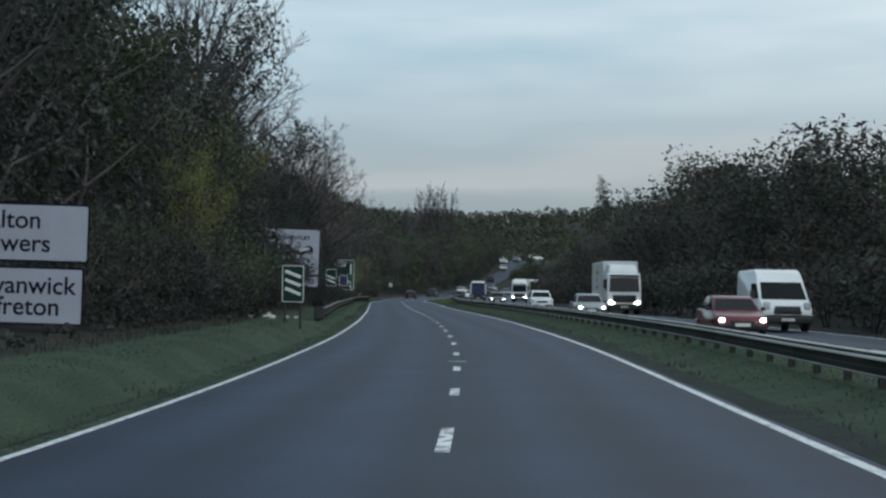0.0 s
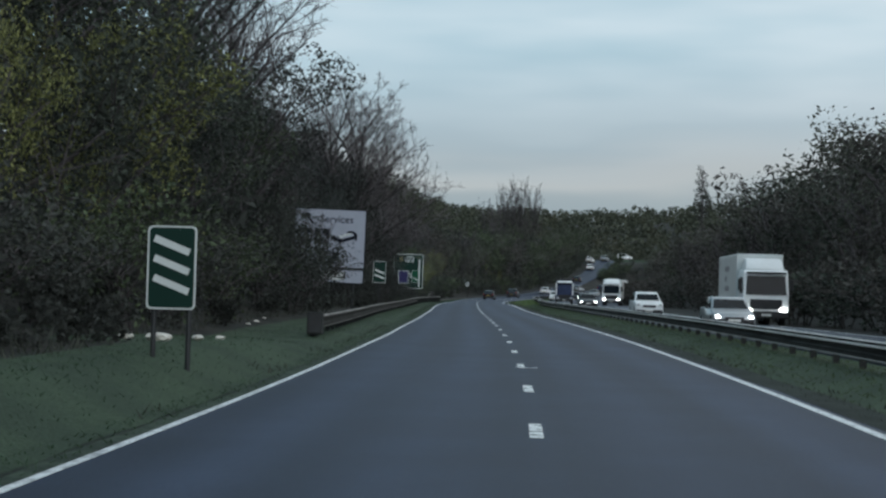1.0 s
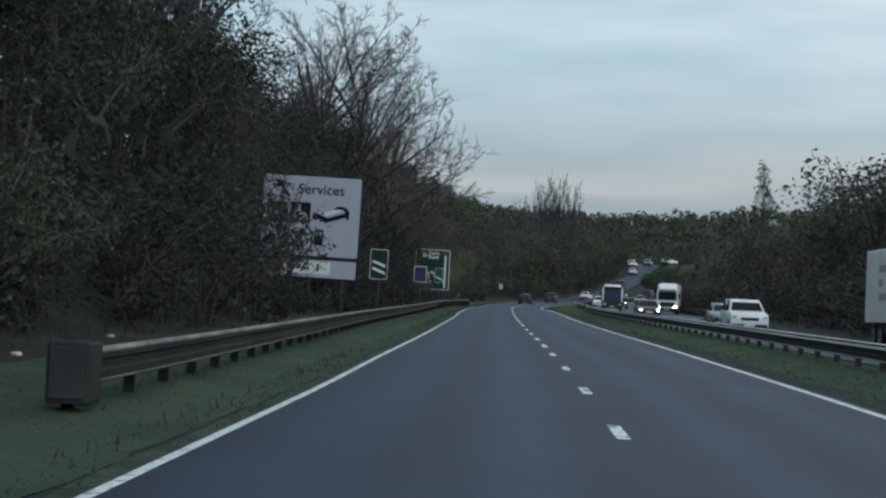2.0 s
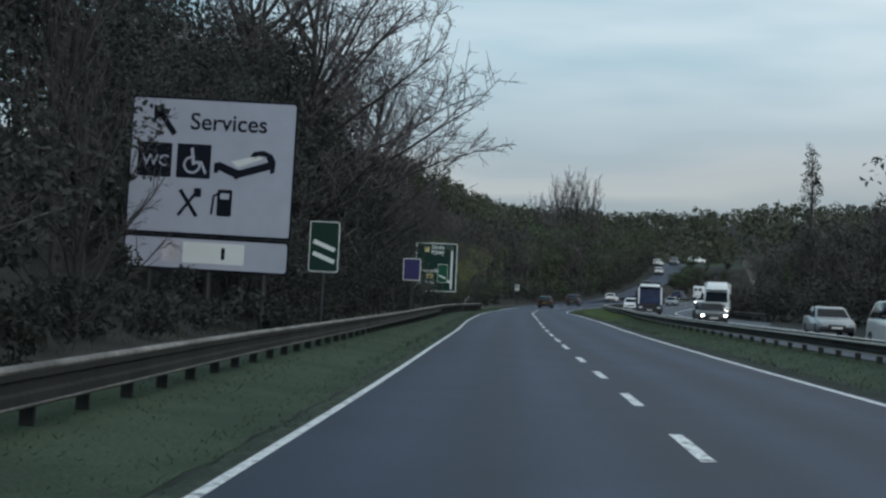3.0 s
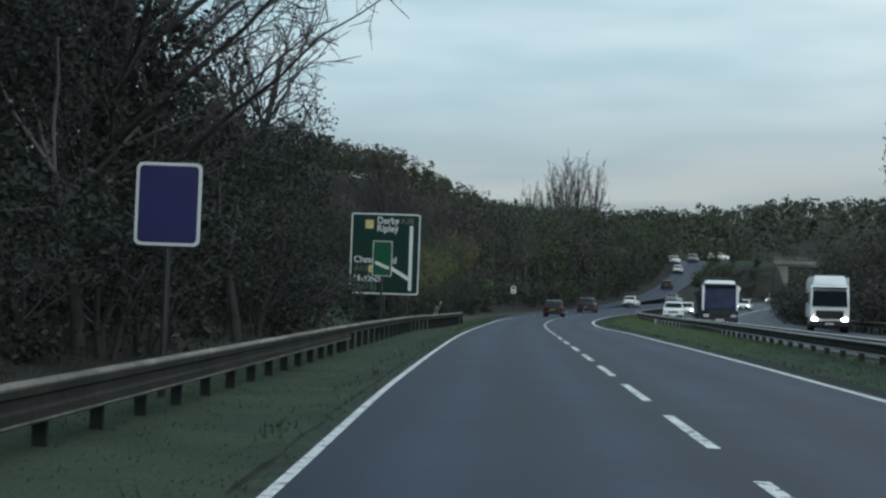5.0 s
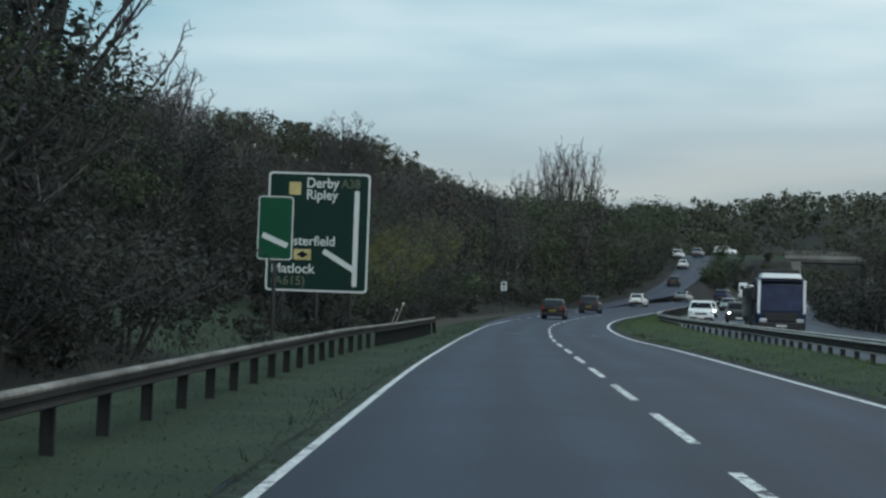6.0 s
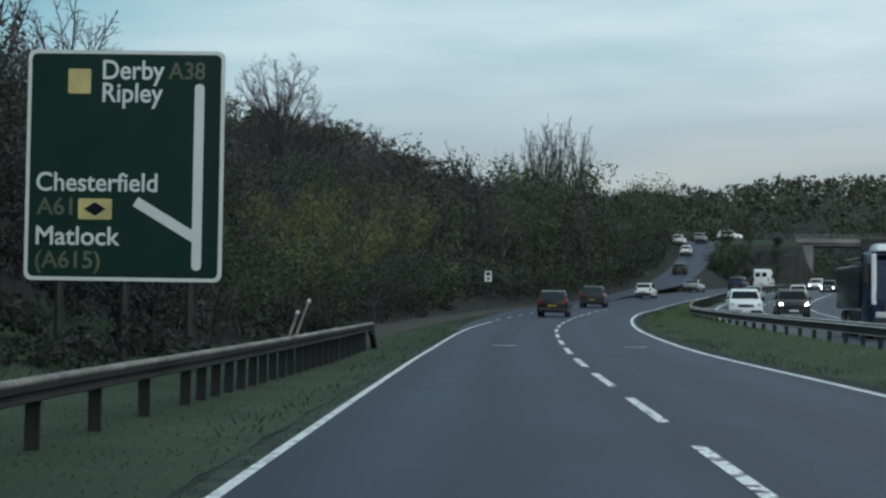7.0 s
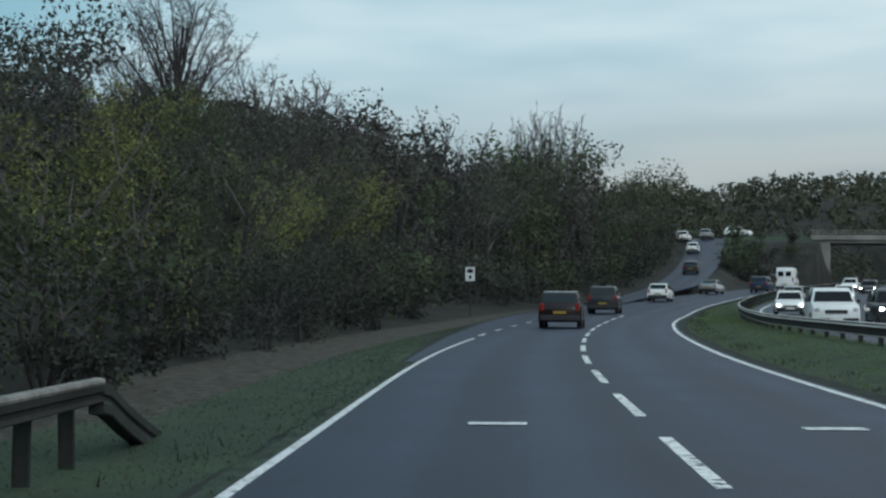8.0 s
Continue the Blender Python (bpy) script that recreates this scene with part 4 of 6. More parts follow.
def van(colour, label, x, y, turn, lights="", tall=2.5, z=None, group=""):
    """A high-roofed panel van, nose to -y: short bonnet, raked windscreen and a roof that rises behind it."""
    base = thing("van", pose(x, y, surface(x, y) if z is None else z, 0, 0, turn), label, "van", group)
    half = 1.0
    body = [(-2.80, 0.42), (-2.84, 0.78), (-2.76, 1.02), (-2.20, 1.24), (-1.42, 1.98), (-0.95, tall - 0.12), (-0.55, tall), (2.66, tall), (2.80, tall - 0.18), (2.82, 0.45), (2.7, 0.34), (-2.6, 0.34)]
    part("body", prism("body", body, half, colour, 0.09, 0.07), base)

    def raked(a, c, spans, lift):
        d = (Vector(c) - Vector(a)).normalized()
        n = Vector((-d.y, d.x))
        vs = []
        for off in (lift, -0.03):
            for u, w in spans:
                p = Vector(a).lerp(Vector(c), u) + n * off
                vs += [(-w, p.x, p.y), (w, p.x, p.y)]
        bm = bmesh.new()
        v = [bm.verts.new(q) for q in vs]
        for fa in ((0, 1, 3, 2), (4, 6, 7, 5), (0, 4, 5, 1), (2, 3, 7, 6), (0, 2, 6, 4), (1, 5, 7, 3)):
            bm.faces.new([v[i] for i in fa])
        return bm

    part("windscreen", finish("windscreen", raked((-2.20, 1.24), (-1.42, 1.98), ((0.04, 0.90), (0.97, 0.82)), 0.015), GLASS), base)
    part("bonnet", finish("bonnet", raked((-2.76, 1.02), (-2.20, 1.24), ((0.10, 0.74), (0.92, 0.80)), 0.02), colour), base)
    for s in (-1, 1):
        part("side_window", slab2("side_window", [(-1.86, 1.34), (-1.30, 1.92), (-0.42, 1.92), (-0.36, 1.34)], s * 0.940, s * 0.975, GLASS), base)
        part("headlight", boxes("headlight", [(s * 0.80, -2.74, 1.02, 0.26, 0.22, 0.30)], HEADLIGHT if lights else LENS, 0.05), base, None, "lit headlight" if lights else "")
        part("tail_light", boxes("tail_light", [(s * 0.90, 2.80, 1.15, 0.14, 0.06, 0.5)], TAIL, 0.02), base, None, "red tail light")
        mirror = part("mirror", boxes("mirror", [(s * 1.16, -1.72, 1.46, 0.20, 0.14, 0.36)], PLASTIC, 0.04), base)
        part("mirror_arm", boxes("mirror_arm", [(s * 1.02, -1.70, 1.34, 0.16, 0.06, 0.06)], PLASTIC), mirror)
        part("side_moulding", boxes("side_moulding", [(s * 0.985, 0.2, 0.72, 0.03, 4.4, 0.12)], PLASTIC, 0.01), base)
        part("rear_window", boxes("rear_window", [(s * 0.42, 2.80, tall - 0.72, 0.62, 0.05, 0.55)], GLASS, 0.03), base)
        for yy in (-1.95, 1.75):
            wheel_parts(base, s * 0.88, yy, 0.36, 0.24)
    part("grille", prism("grille", [(-2.90, 0.70), (-2.88, 1.00), (-2.70, 1.00), (-2.70, 0.70)], 0.56, PLASTIC, 0.12, 0.03), base)
    part("front_bumper", prism("front_bumper", [(-2.96, 0.32), (-2.96, 0.56), (-2.86, 0.66), (-2.60, 0.66), (-2.60, 0.32)], 0.97, PLASTIC, 0.0, 0.05), base)
    part("front_plate", boxes("front_plate", [(0, -2.975, 0.47, 0.52, 0.02, 0.11)], PLATE_WHITE), base)
    part("rear_plate", boxes("rear_plate", [(0, 2.84, 0.62, 0.52, 0.02, 0.11)], PLATE_YELLOW), base)
    return base


def slab2(name, outline, x0, x1, material):
    """A flat shape (y, z) with thickness from x0 to x1."""
    bm = bmesh.new()
    a = [bm.verts.new((x0, y, z)) for y, z in outline]
    b = [bm.verts.new((x1, y, z)) for y, z in outline]
    bm.faces.new(a)
    bm.faces.new(list(reversed(b)))
    for i in range(len(a)):
        j = (i + 1) % len(a)
        bm.faces.new((a[i], b[i], b[j], a[j]))
    return finish(name, bm, material)


def lorry(cab_colour, box_colour, label, x, y, turn, length=8.6, top=3.85, glass=None, lights="front", open_body=False):
    """A rigid lorry, nose to -y, its front at y = 0."""
    base = thing("lorry", pose(x, y, surface(x, y), 0, 0, turn), label, "lorry")
    cab = [(0.0, 0.50), (0.0, 1.55), (0.16, 2.75), (0.32, 2.95), (1.95, 2.98), (2.0, 0.55)]
    part("cab", prism("cab", cab, 1.22, cab_colour, 0.04, 0.07), base)
    g = glass or GLASS
    bm = bmesh.new()
    low = 1.32 if open_body else 1.62
    vs = [(-1.08, -0.05, low), (1.08, -0.05, low), (1.02, 0.105, 2.62), (-1.02, 0.105, 2.62), (-1.08, 0.03, low), (1.08, 0.03, low), (1.02, 0.18, 2.62), (-1.02, 0.18, 2.62)]
    v = [bm.verts.new(c) for c in vs]
    for fa in ((0, 1, 2, 3), (7, 6, 5, 4), (0, 4, 5, 1), (2, 6, 7, 3), (1, 5, 6, 2), (0, 3, 7, 4)):
        bm.faces.new([v[i] for i in fa])
    part("windscreen", finish("windscreen", bm, g), base)
    part("grille", boxes("grille", [(0, -0.02, 1.0 if open_body else 1.12, 1.7, 0.06, 0.44 if open_body else 0.52)], PLASTIC, 0.03), base)
    part("bumper", boxes("bumper", [(0, 0.0, 0.55, 2.4, 0.24, 0.40)], PLASTIC, 0.06), base)
    part("front_plate", boxes("front_plate", [(0, -0.14, 0.55, 0.52, 0.02, 0.12)], PLATE_WHITE), base)
    part("sun_visor", boxes("sun_visor", [(0, 0.03, 2.78, 2.1, 0.22, 0.10)], GLASS, 0.03), base)
    part("roof_deflector", prism("roof_deflector", [(0.35, 2.96), (1.0, 3.55), (1.95, 3.62), (1.95, 2.96)] if not open_body else [(0.1, 2.94), (0.3, 3.2), (1.6, 3.22), (1.6, 2.96)], 1.05, WHITE_CAR if open_body else cab_colour, 0.12, 0.06), base)
    if open_body:
        for s in (-1, 1):
            part("pillar", boxes("pillar", [(s * 1.13, 0.06, 2.0, 0.16, 0.16, 1.7)], WHITE_CAR, 0.04), base, None, "white cab pillar")
    for s in (-1, 1):
        part("headlight", boxes("headlight", [(s * 0.92, -0.05, 0.82, 0.36, 0.14, 0.20)], HEADLIGHT if lights else LENS, 0.04), base, None, "lit headlight" if lights else "")
        part("mirror", boxes("mirror", [(s * 1.38, 0.15, 2.15, 0.20, 0.12, 0.62)], PLASTIC, 0.04), base)
        part("side_window", slab2("side_window", [(0.35, 1.7), (0.45, 2.55), (1.15, 2.55), (1.15, 1.7)], s * 1.19, s * 1.225, g), base)
        for yy in (1.25, length - 2.6, length - 1.4):
            wheel_parts(base, s * 1.05, yy, 0.50, 0.30)
        part("side_guard", boxes("side_guard", [(s * 1.15, length * 0.48, 0.78, 0.05, length * 0.3, 0.34)], PLASTIC, 0.02), base)
    part("chassis", boxes("chassis", [(0, length / 2 + 0.4, 0.80, 0.9, length - 1.2, 0.26)], PLASTIC, 0.02), base)
    if open_body:
        part("skip_body", prism("skip_body", [(2.3, 1.05), (2.15, 2.55), (length - 0.2, 2.55), (length, 1.05)], 1.22, box_colour, -0.04, 0.05), base)
        part("rear_rack", boxes("rear_rack", [(0, length * 0.55, 2.75, 2.3, length * 0.45, 0.12), (0, 2.35, 3.0, 2.3, 0.14, 0.9)], box_colour, 0.02), base)
    else:
        part("box_body", boxes("box_body", [(0, (length + 2.15) / 2, (top + 1.0) / 2, 2.5, length - 2.15, top - 1.0)], box_colour, 0.05), base)
        part("box_trim", boxes("box_trim", [(0, 2.16, (top + 1.0) / 2, 2.52, 0.06, top - 0.98)], SIGN_EDGE, 0.01), base)
        for s in (-1, 1):
            for i in range(3):
                part("marking", slab2("marking", [(length * 0.55 + 0.9 * (i % 2), top - 0.9 - 0.55 * i), (length * 0.55 + 0.9 * (i % 2), top - 0.62 - 0.55 * i), (length * 0.55 + 1.5, top - 0.62 - 0.55 * i), (length * 0.55 + 1.5, top - 0.9 - 0.55 * i)], s * 1.25, s * 1.256, CARPAINT.get("faded") or paint("faded", (0.36, 0.33, 0.34), 0.5)), base)
    return base


WHITE_CAR = paint("white", (0.84, 0.86, 0.87))
SILVER = paint("silver", (0.34, 0.36, 0.38), 0.3, 0.5)
DARK = paint("dark_grey", (0.028, 0.030, 0.036))
NAVY = paint("navy", (0.020, 0.030, 0.075))
RED = paint("red", (0.13, 0.020, 0.030))
BROWN = paint("dark_maroon", (0.020, 0.012, 0.013), 0.2, 0.1)
CREAM = paint("cream", (0.72, 0.72, 0.70), 0.45)


def heading(y):
    return -math.degrees(math.atan(slope_x(y)))


def ahead(form, colour, label, y, off, **more):
    x, yy = beside(y, off)
    return car(form, colour, label, x, yy, 180 + heading(y), **more)


def coming(form, colour, label, x, y, lights="front"):
    return car(form, colour, label, x, y, heading(y), lights=lights)


# traffic the same way
ahead("hatchback", BROWN, "very dark maroon hatchback seen from behind in the lane", 317, -1.35)
ahead("suv", DARK, "dark grey car seen from behind in the lane", 354, -1.6)
ahead("hatchback", WHITE_CAR, "white hatchback seen from behind on the bend", 391, -1.7)
ahead("saloon", SILVER, "silver car seen from behind on the bend", 420, -1.8)
ahead("suv", NAVY, "dark blue car seen from behind on the bend", 428, 1.8)
x, y = beside(446, 1.7)
van(WHITE_CAR, "white panel van seen from behind on the bend", x, y, 180 + heading(446))
ahead("suv", DARK, "dark car far along the bend", 466, -1.8)
# oncoming traffic
van(WHITE_CAR, "white high-roofed panel van coming towards the camera", 17.5, 72.0, heading(67), lights="")
coming("saloon", RED, "dark red saloon with lit headlights", 13.9, 62.0)
coming("saloon", SILVER, "silver saloon with lit headlights", 13.7, 108.0)
lorry(WHITE_CAR, CREAM, "white box lorry with a pale cargo body and lit headlights", 18.1, 125.0, heading(124))
coming("suv", WHITE_CAR, "white car in the oncoming lane", 14.1, 151.0, "")
coming("saloon", SILVER, "silver saloon in the oncoming lane", 16.4, 180.0, "")
coming("saloon", DARK, "dark saloon with lit headlights", 13.2, 205.0)
lorry(WHITE_CAR, CREAM, "tall white lorry with lit headlights in the merging lane", 19.9, 266.0, -7.5, length=7.5, top=3.5)
lorry(NAVY, DARK, "dark blue tipper lorry with white roof and dark body", 14.0, 274.0, heading(276), length=7.0, glass=mat("blue_glass", (0.030, 0.040, 0.085), 0.25, spec=0.1), lights="", open_body=True)
coming("suv", WHITE_CAR, "white people carrier in the oncoming lane", 14.5, 316.0, "")
coming("suv", DARK, "dark car with lit headlights", 17.6, 318.5)
for yy, off, col, lab in ((352, 9.6, WHITE_CAR, "white"), (384, 9.6, SILVER, "silver"), (392, 13.2, WHITE_CAR, "white"), (424, 13.2, DARK, "dark"), (438, 9.6, WHITE_CAR, "white"), (462, 13.2, WHITE_CAR, "white")):
    x, y = beside(yy, off)
    coming("hatchback", col, "small %s car far off on the oncoming carriageway" % lab, x, y, "front" if lab != "silver" else "")

# ---- overbridge at the junction ----
bz = 16.9
br = thing("road_bridge", pose(0, 0, 0), "concrete road bridge over the carriageways, with a dark soffit", "bridge")
part("deck", boxes("deck", [(86, 530, bz - 0.55, 66, 9.0, 1.0)], CONCRETE_DARK, 0.05), br)
part("edge_beam", boxes("edge_beam", [(86, 525.3, bz - 0.15, 66, 0.5, 0.75)], CONCRETE, 0.04), br)
part("edge_beam", boxes("edge_beam", [(86, 534.7, bz - 0.15, 66, 0.5, 0.75)], CONCRETE, 0.04), br)
part("abutment", boxes("abutment", [(54.6, 530, bz - 4.2, 3.0, 9.4, 6.4)], CONCRETE, 0.05), br)
part("pier", boxes("pier", [(69.5, 530, bz - 4.2, 1.2, 8.0, 6.4)], CONCRETE, 0.05), br)
part("abutment", boxes("abutment", [(96.0, 530, bz - 4.2, 3.0, 9.4, 6.4)], CONCRETE, 0.05), br)
for zz in (0.55, 0.95):
    part("parapet_rail", boxes("parapet_rail", [(86, 525.2, bz + zz, 66, 0.08, 0.09)], STEEL, 0.01), br)
RAIL_POST = boxes("parapet_post", [(0, 0, 0.5, 0.09, 0.09, 0.95)], STEEL)
for i in range(22):
    part("parapet_post", RAIL_POST, br, Matrix.Translation((54 + 3 * i, 525.2, bz)))
structure("ground_approach", mesh_of("ground_approach", [(39, 526.2, bz), (53.2, 526.2, bz), (53.2, 521.5, bz - 1.6), (39, 521.5, bz - 1.6)], [(0, 1, 2, 3)], GRASS), "short grass bank below the road that leads on to the bridge", "bank")
structure("road_bridge_deck", mesh_of("road_bridge_deck", [(39, 526.2, bz + 0.02), (119, 526.2, bz + 0.02), (119, 533.8, bz + 0.02), (39, 533.8, bz + 0.02)], [(0, 1, 2, 3)], ASPHALT_WORN), "asphalt road across the bridge", "road")


crossing = car("suv", WHITE_CAR, "white car crossing the junction beside the bridge", 42.0, 529.5, 90)
crossing.matrix_basis = pose(42.0, 529.5, bz + 0.03, 0, 0, 90)
for x, y, col in ((31.5, 514.0, WHITE_CAR), (36.0, 522.0, SILVER)):
    c = car("suv", col, "small pale car waiting at the top of the slip road", x, y, 180, "")
    c.matrix_basis = pose(x, y, slip_z(y) + 0.02, 0, 0, 165)

for y, off, col, lab in ((492.0, -0.9, WHITE_CAR, "white"), (448.0, 0.8, DARK, "dark")):
    x = slip_x(y) + off
    c = car("hatchback", col, "small %s car climbing the slip road" % lab, x, y, 180, "")
    c.matrix_basis = pose(x, y, slip_top(y) + 0.01, -3.5, 0, 170)

# ---- woods ----
rng = random.Random(7)


def branch_mesh(name, segs, material):
    """Tapered branches: (start, end, radius, radius, sides) each."""
    verts, faces = [], []
    for a, b, r0, r1, sides in segs:
        d = (b - a).normalized()
        u = d.orthogonal().normalized()
        w = d.cross(u)
        k = len(verts)
        if sides == 1:
            verts += [a - u * r0, a + u * r0, b + u * r1, b - u * r1]
            faces.append((k, k + 1, k + 2, k + 3))
            continue
        for p, r in ((a, r0), (b, r1)):
            for i in range(sides):
                t = 2 * math.pi * i / sides
                verts.append(p + (u * math.cos(t) + w * math.sin(t)) * r)
        for i in range(sides):
            j = (i + 1) % sides
            faces.append((k + i, k + j, k + sides + j, k + sides + i))
    return mesh_of(name, verts, faces, material, True)


def grow(seed, height, spread, levels, kids, droop=0.0, trunk_share=0.34, up=0.35, stems=1, girth=0.017):
    """Trunk and limbs of a tree with its foot at the origin; returns trunk, limbs and the tips."""
    r = random.Random(seed)
    trunk, limbs, tips = [], [], []

    def shoot(p, d, length, rad, level):
        n = 3 if level < 2 else 2
        q, dd = p, d
        for i in range(n):
            dd = (dd + Vector((r.uniform(-1, 1), r.uniform(-1, 1), r.uniform(-0.5, 0.8))) * 0.16 + Vector((0, 0, up * 0.15 - droop * level * 0.05))).normalized()
            e = q + dd * length / n
            ra, rb = rad * (1 - 0.45 * i / n), rad * (1 - 0.45 * (i + 1) / n)
            (trunk if level == 0 else limbs).append((q, e, ra, rb, 7 if level == 0 else (5 if level == 1 else (1 if level >= levels - (1 if levels > 4 else 0) else 3))))
            if level > 0 or i > 0:
                if level < levels:
                    for _ in range(kids if i == n - 1 else max(1, kids - 2)):
                        side = Vector((r.uniform(-1, 1), r.uniform(-1, 1), r.uniform(-0.25, 0.55))).normalized()
                        nd = (dd * 0.75 + side * spread).normalized()
                        shoot(e, nd, length * r.uniform(0.52, 0.78), rb * 0.62, level + 1)
                else:
                    tips.append(e)
            q = e

    for s in range(stems):
        lean = Vector((r.uniform(-0.3, 0.3), r.uniform(-0.3, 0.3), 1)) if stems > 1 else Vector((r.uniform(-0.06, 0.06), r.uniform(-0.06, 0.06), 1))
        shoot(Vector((0, 0, -0.4)), lean.normalized(), height * trunk_share, height * girth / math.sqrt(stems) + 0.03, 0)
    return trunk, limbs, tips


def fit_height(segs, tips, height):
    top = max(max(s[1].z for s in part_) for part_ in segs if part_)
    f = height / top
    return [[(a * f, b * f, r0, r1, n) for a, b, r0, r1, n in part_] for part_ in segs], [t * f for t in tips]


def leaf_mesh(name, centres, count, size, material, seed, fold=0.25, corners=4):
    """Single leaves, each a bent quad or, far off, a triangle, strewn round centres (place, radius)."""
    r = np.random.RandomState(seed)
    pts = np.array([c for c, _ in centres])
    rad = np.array([s for _, s in centres])
    pick = r.choice(len(pts), count, p=rad**2 / (rad**2).sum())
    d = r.normal(size=(count, 3))
    d /= np.linalg.norm(d, axis=1)[:, None]
    p = pts[pick] + d * (rad[pick] * r.uniform(0.35, 1.0, count) ** 0.6)[:, None] * np.array([1, 1, 0.8])
    p[:, 2] = np.maximum(p[:, 2], 0.05)
    n = r.normal(size=(count, 3)) + d * 0.8
    n /= np.linalg.norm(n, axis=1)[:, None]
    u = np.cross(n, r.normal(size=(count, 3)))
    u /= np.linalg.norm(u, axis=1)[:, None]
    w = np.cross(n, u)
    s = size * r.uniform(0.6, 1.4, count)[:, None]
    a, b, c, e = p - u * s, p + w * s * 0.55 + n * s * fold, p + u * s, p - w * s * 0.55 + n * s * fold
    verts = np.stack([a, b, c, e][:corners], 1).reshape(-1, 3)
    faces = np.arange(count * corners).reshape(-1, corners)
    me = bpy.data.meshes.new(name)
    me.from_pydata(verts.tolist(), [], faces.tolist())
    me.materials.append(material)
    return me


FOREST = {}


def model(key, label, category, trunk, limbs, crown=None):
    ob = thing("tree" if category == "tree" else "shrub", Matrix(), label, category)
    part("trunk", trunk, ob)
    tagged(part("branchwork", limbs, ob), kind="stuff")
    if crown:
        tagged(part("crown", crown, ob), kind="stuff")
    FOREST[key] = ob
    return ob


def fan_tree(key, seed, height, radius, label, limbs=26, foot=0.16, low=0.36, sprays=8, twigs=4, ends=3, twig=0.016, wood=TWIG, stems=1, girth=0.016):
    """A bare tree whose limbs rise and spread to a dome, each with side sprays, twigs and twig ends."""
    r = random.Random(seed)
    trunk, work = [], []

    def shake(a):
        return Vector((r.uniform(-a, a), r.uniform(-a, a), r.uniform(-a, a)))

    def limb_of(p0, p1, p2, rad0, rad1, n, sides, into):
        pts = [p0 * (1 - u) ** 2 + p1 * 2 * u * (1 - u) + p2 * u * u for u in (i / n for i in range(n + 1))]
        for i in range(1, n):
            pts[i] = pts[i] + shake(0.05 * (p2 - p0).length / n)
        for i in range(n):
            into.append((pts[i], pts[i + 1], rad0 + (rad1 - rad0) * i / n, rad0 + (rad1 - rad0) * (i + 1) / n, sides))
        return pts

    stem_lines = []
    for k in range(stems):
        lean = Vector((r.uniform(-1, 1), r.uniform(-1, 1), 0)) * radius * (0.42 if stems > 1 else 0.08)
        stem_lines.append(limb_of(Vector((0, 0, -0.4)), Vector((lean.x * 0.2, lean.y * 0.2, height * 0.4)), Vector((lean.x, lean.y, height * 0.80)), height * girth / math.sqrt(stems) + 0.02, height * 0.004, 6, 7, trunk))
    for k in range(limbs):
        f = (k + 0.5) / limbs
        z = height * (low + (1 - low) * f ** 0.85)
        wide = radius * math.sqrt(max(0.03, 1 - ((z / height - low) / (1.04 - low)) ** 2)) * r.uniform(0.72, 1.06)
        a = k * 2.39996 + r.uniform(-0.3, 0.3)
        end = Vector((wide * math.cos(a), wide * math.sin(a), z))
        line = stem_lines[k % stems]
        u = min(5.6, 6 * (foot + (0.86 - foot) * f * 0.82) * 1.1)
        i = int(u)
        start = line[i].lerp(line[i + 1], u - i)
        bend = start.lerp(end, 0.5) + Vector((0, 0, (end - start).length * r.uniform(-0.12, 0.10)))
        size = (end - start).length
        pts = limb_of(start, bend, end, 0.012 * size + 0.02, twig, 5, 4, work)
        for j in range(sprays):
            v = 1.2 + 3.8 * (j + r.random()) / sprays
            i = min(4, int(v))
            p = pts[i].lerp(pts[i + 1], v - i)
            along = (pts[i + 1] - pts[i]).normalized()
            out = (along * 0.75 + shake(0.75) + Vector((0, 0, 0.22))).normalized()
            far = size * r.uniform(0.20, 0.36) * (1.25 - 0.12 * v)
            q = limb_of(p, p + out * far * 0.5 + shake(0.06 * far), p + (out + Vector((0, 0, 0.18))).normalized() * far, twig * 1.5, twig * 0.9, 2, 3, work)
            for t in range(twigs):
                b = q[0].lerp(q[2], r.uniform(0.2, 1.0))
                d = (out * 0.7 + shake(0.8) + Vector((0, 0, 0.2))).normalized()
                e = b + d * far * r.uniform(0.3, 0.55)
                work.append((b, e, twig * 0.9, twig * 0.7, 1))
                for _ in range(ends):
                    g = b.lerp(e, r.uniform(0.3, 1.0))
                    work.append((g, g + (d * 0.6 + shake(0.8)).normalized() * far * r.uniform(0.15, 0.3), twig * 0.7, twig * 0.45, 1))
    limbs_mesh = branch_mesh("branchwork", work, wood)
    limbs_mesh.materials.append(BARK)
    sides = [n for seg in work for n in ([seg[4]] * max(1, seg[4]))]
    limbs_mesh.polygons.foreach_set("material_index", [1 if n >= 4 else 0 for n in sides])
    return model(key, label, "tree", branch_mesh("trunk", trunk, BARK), limbs_mesh)


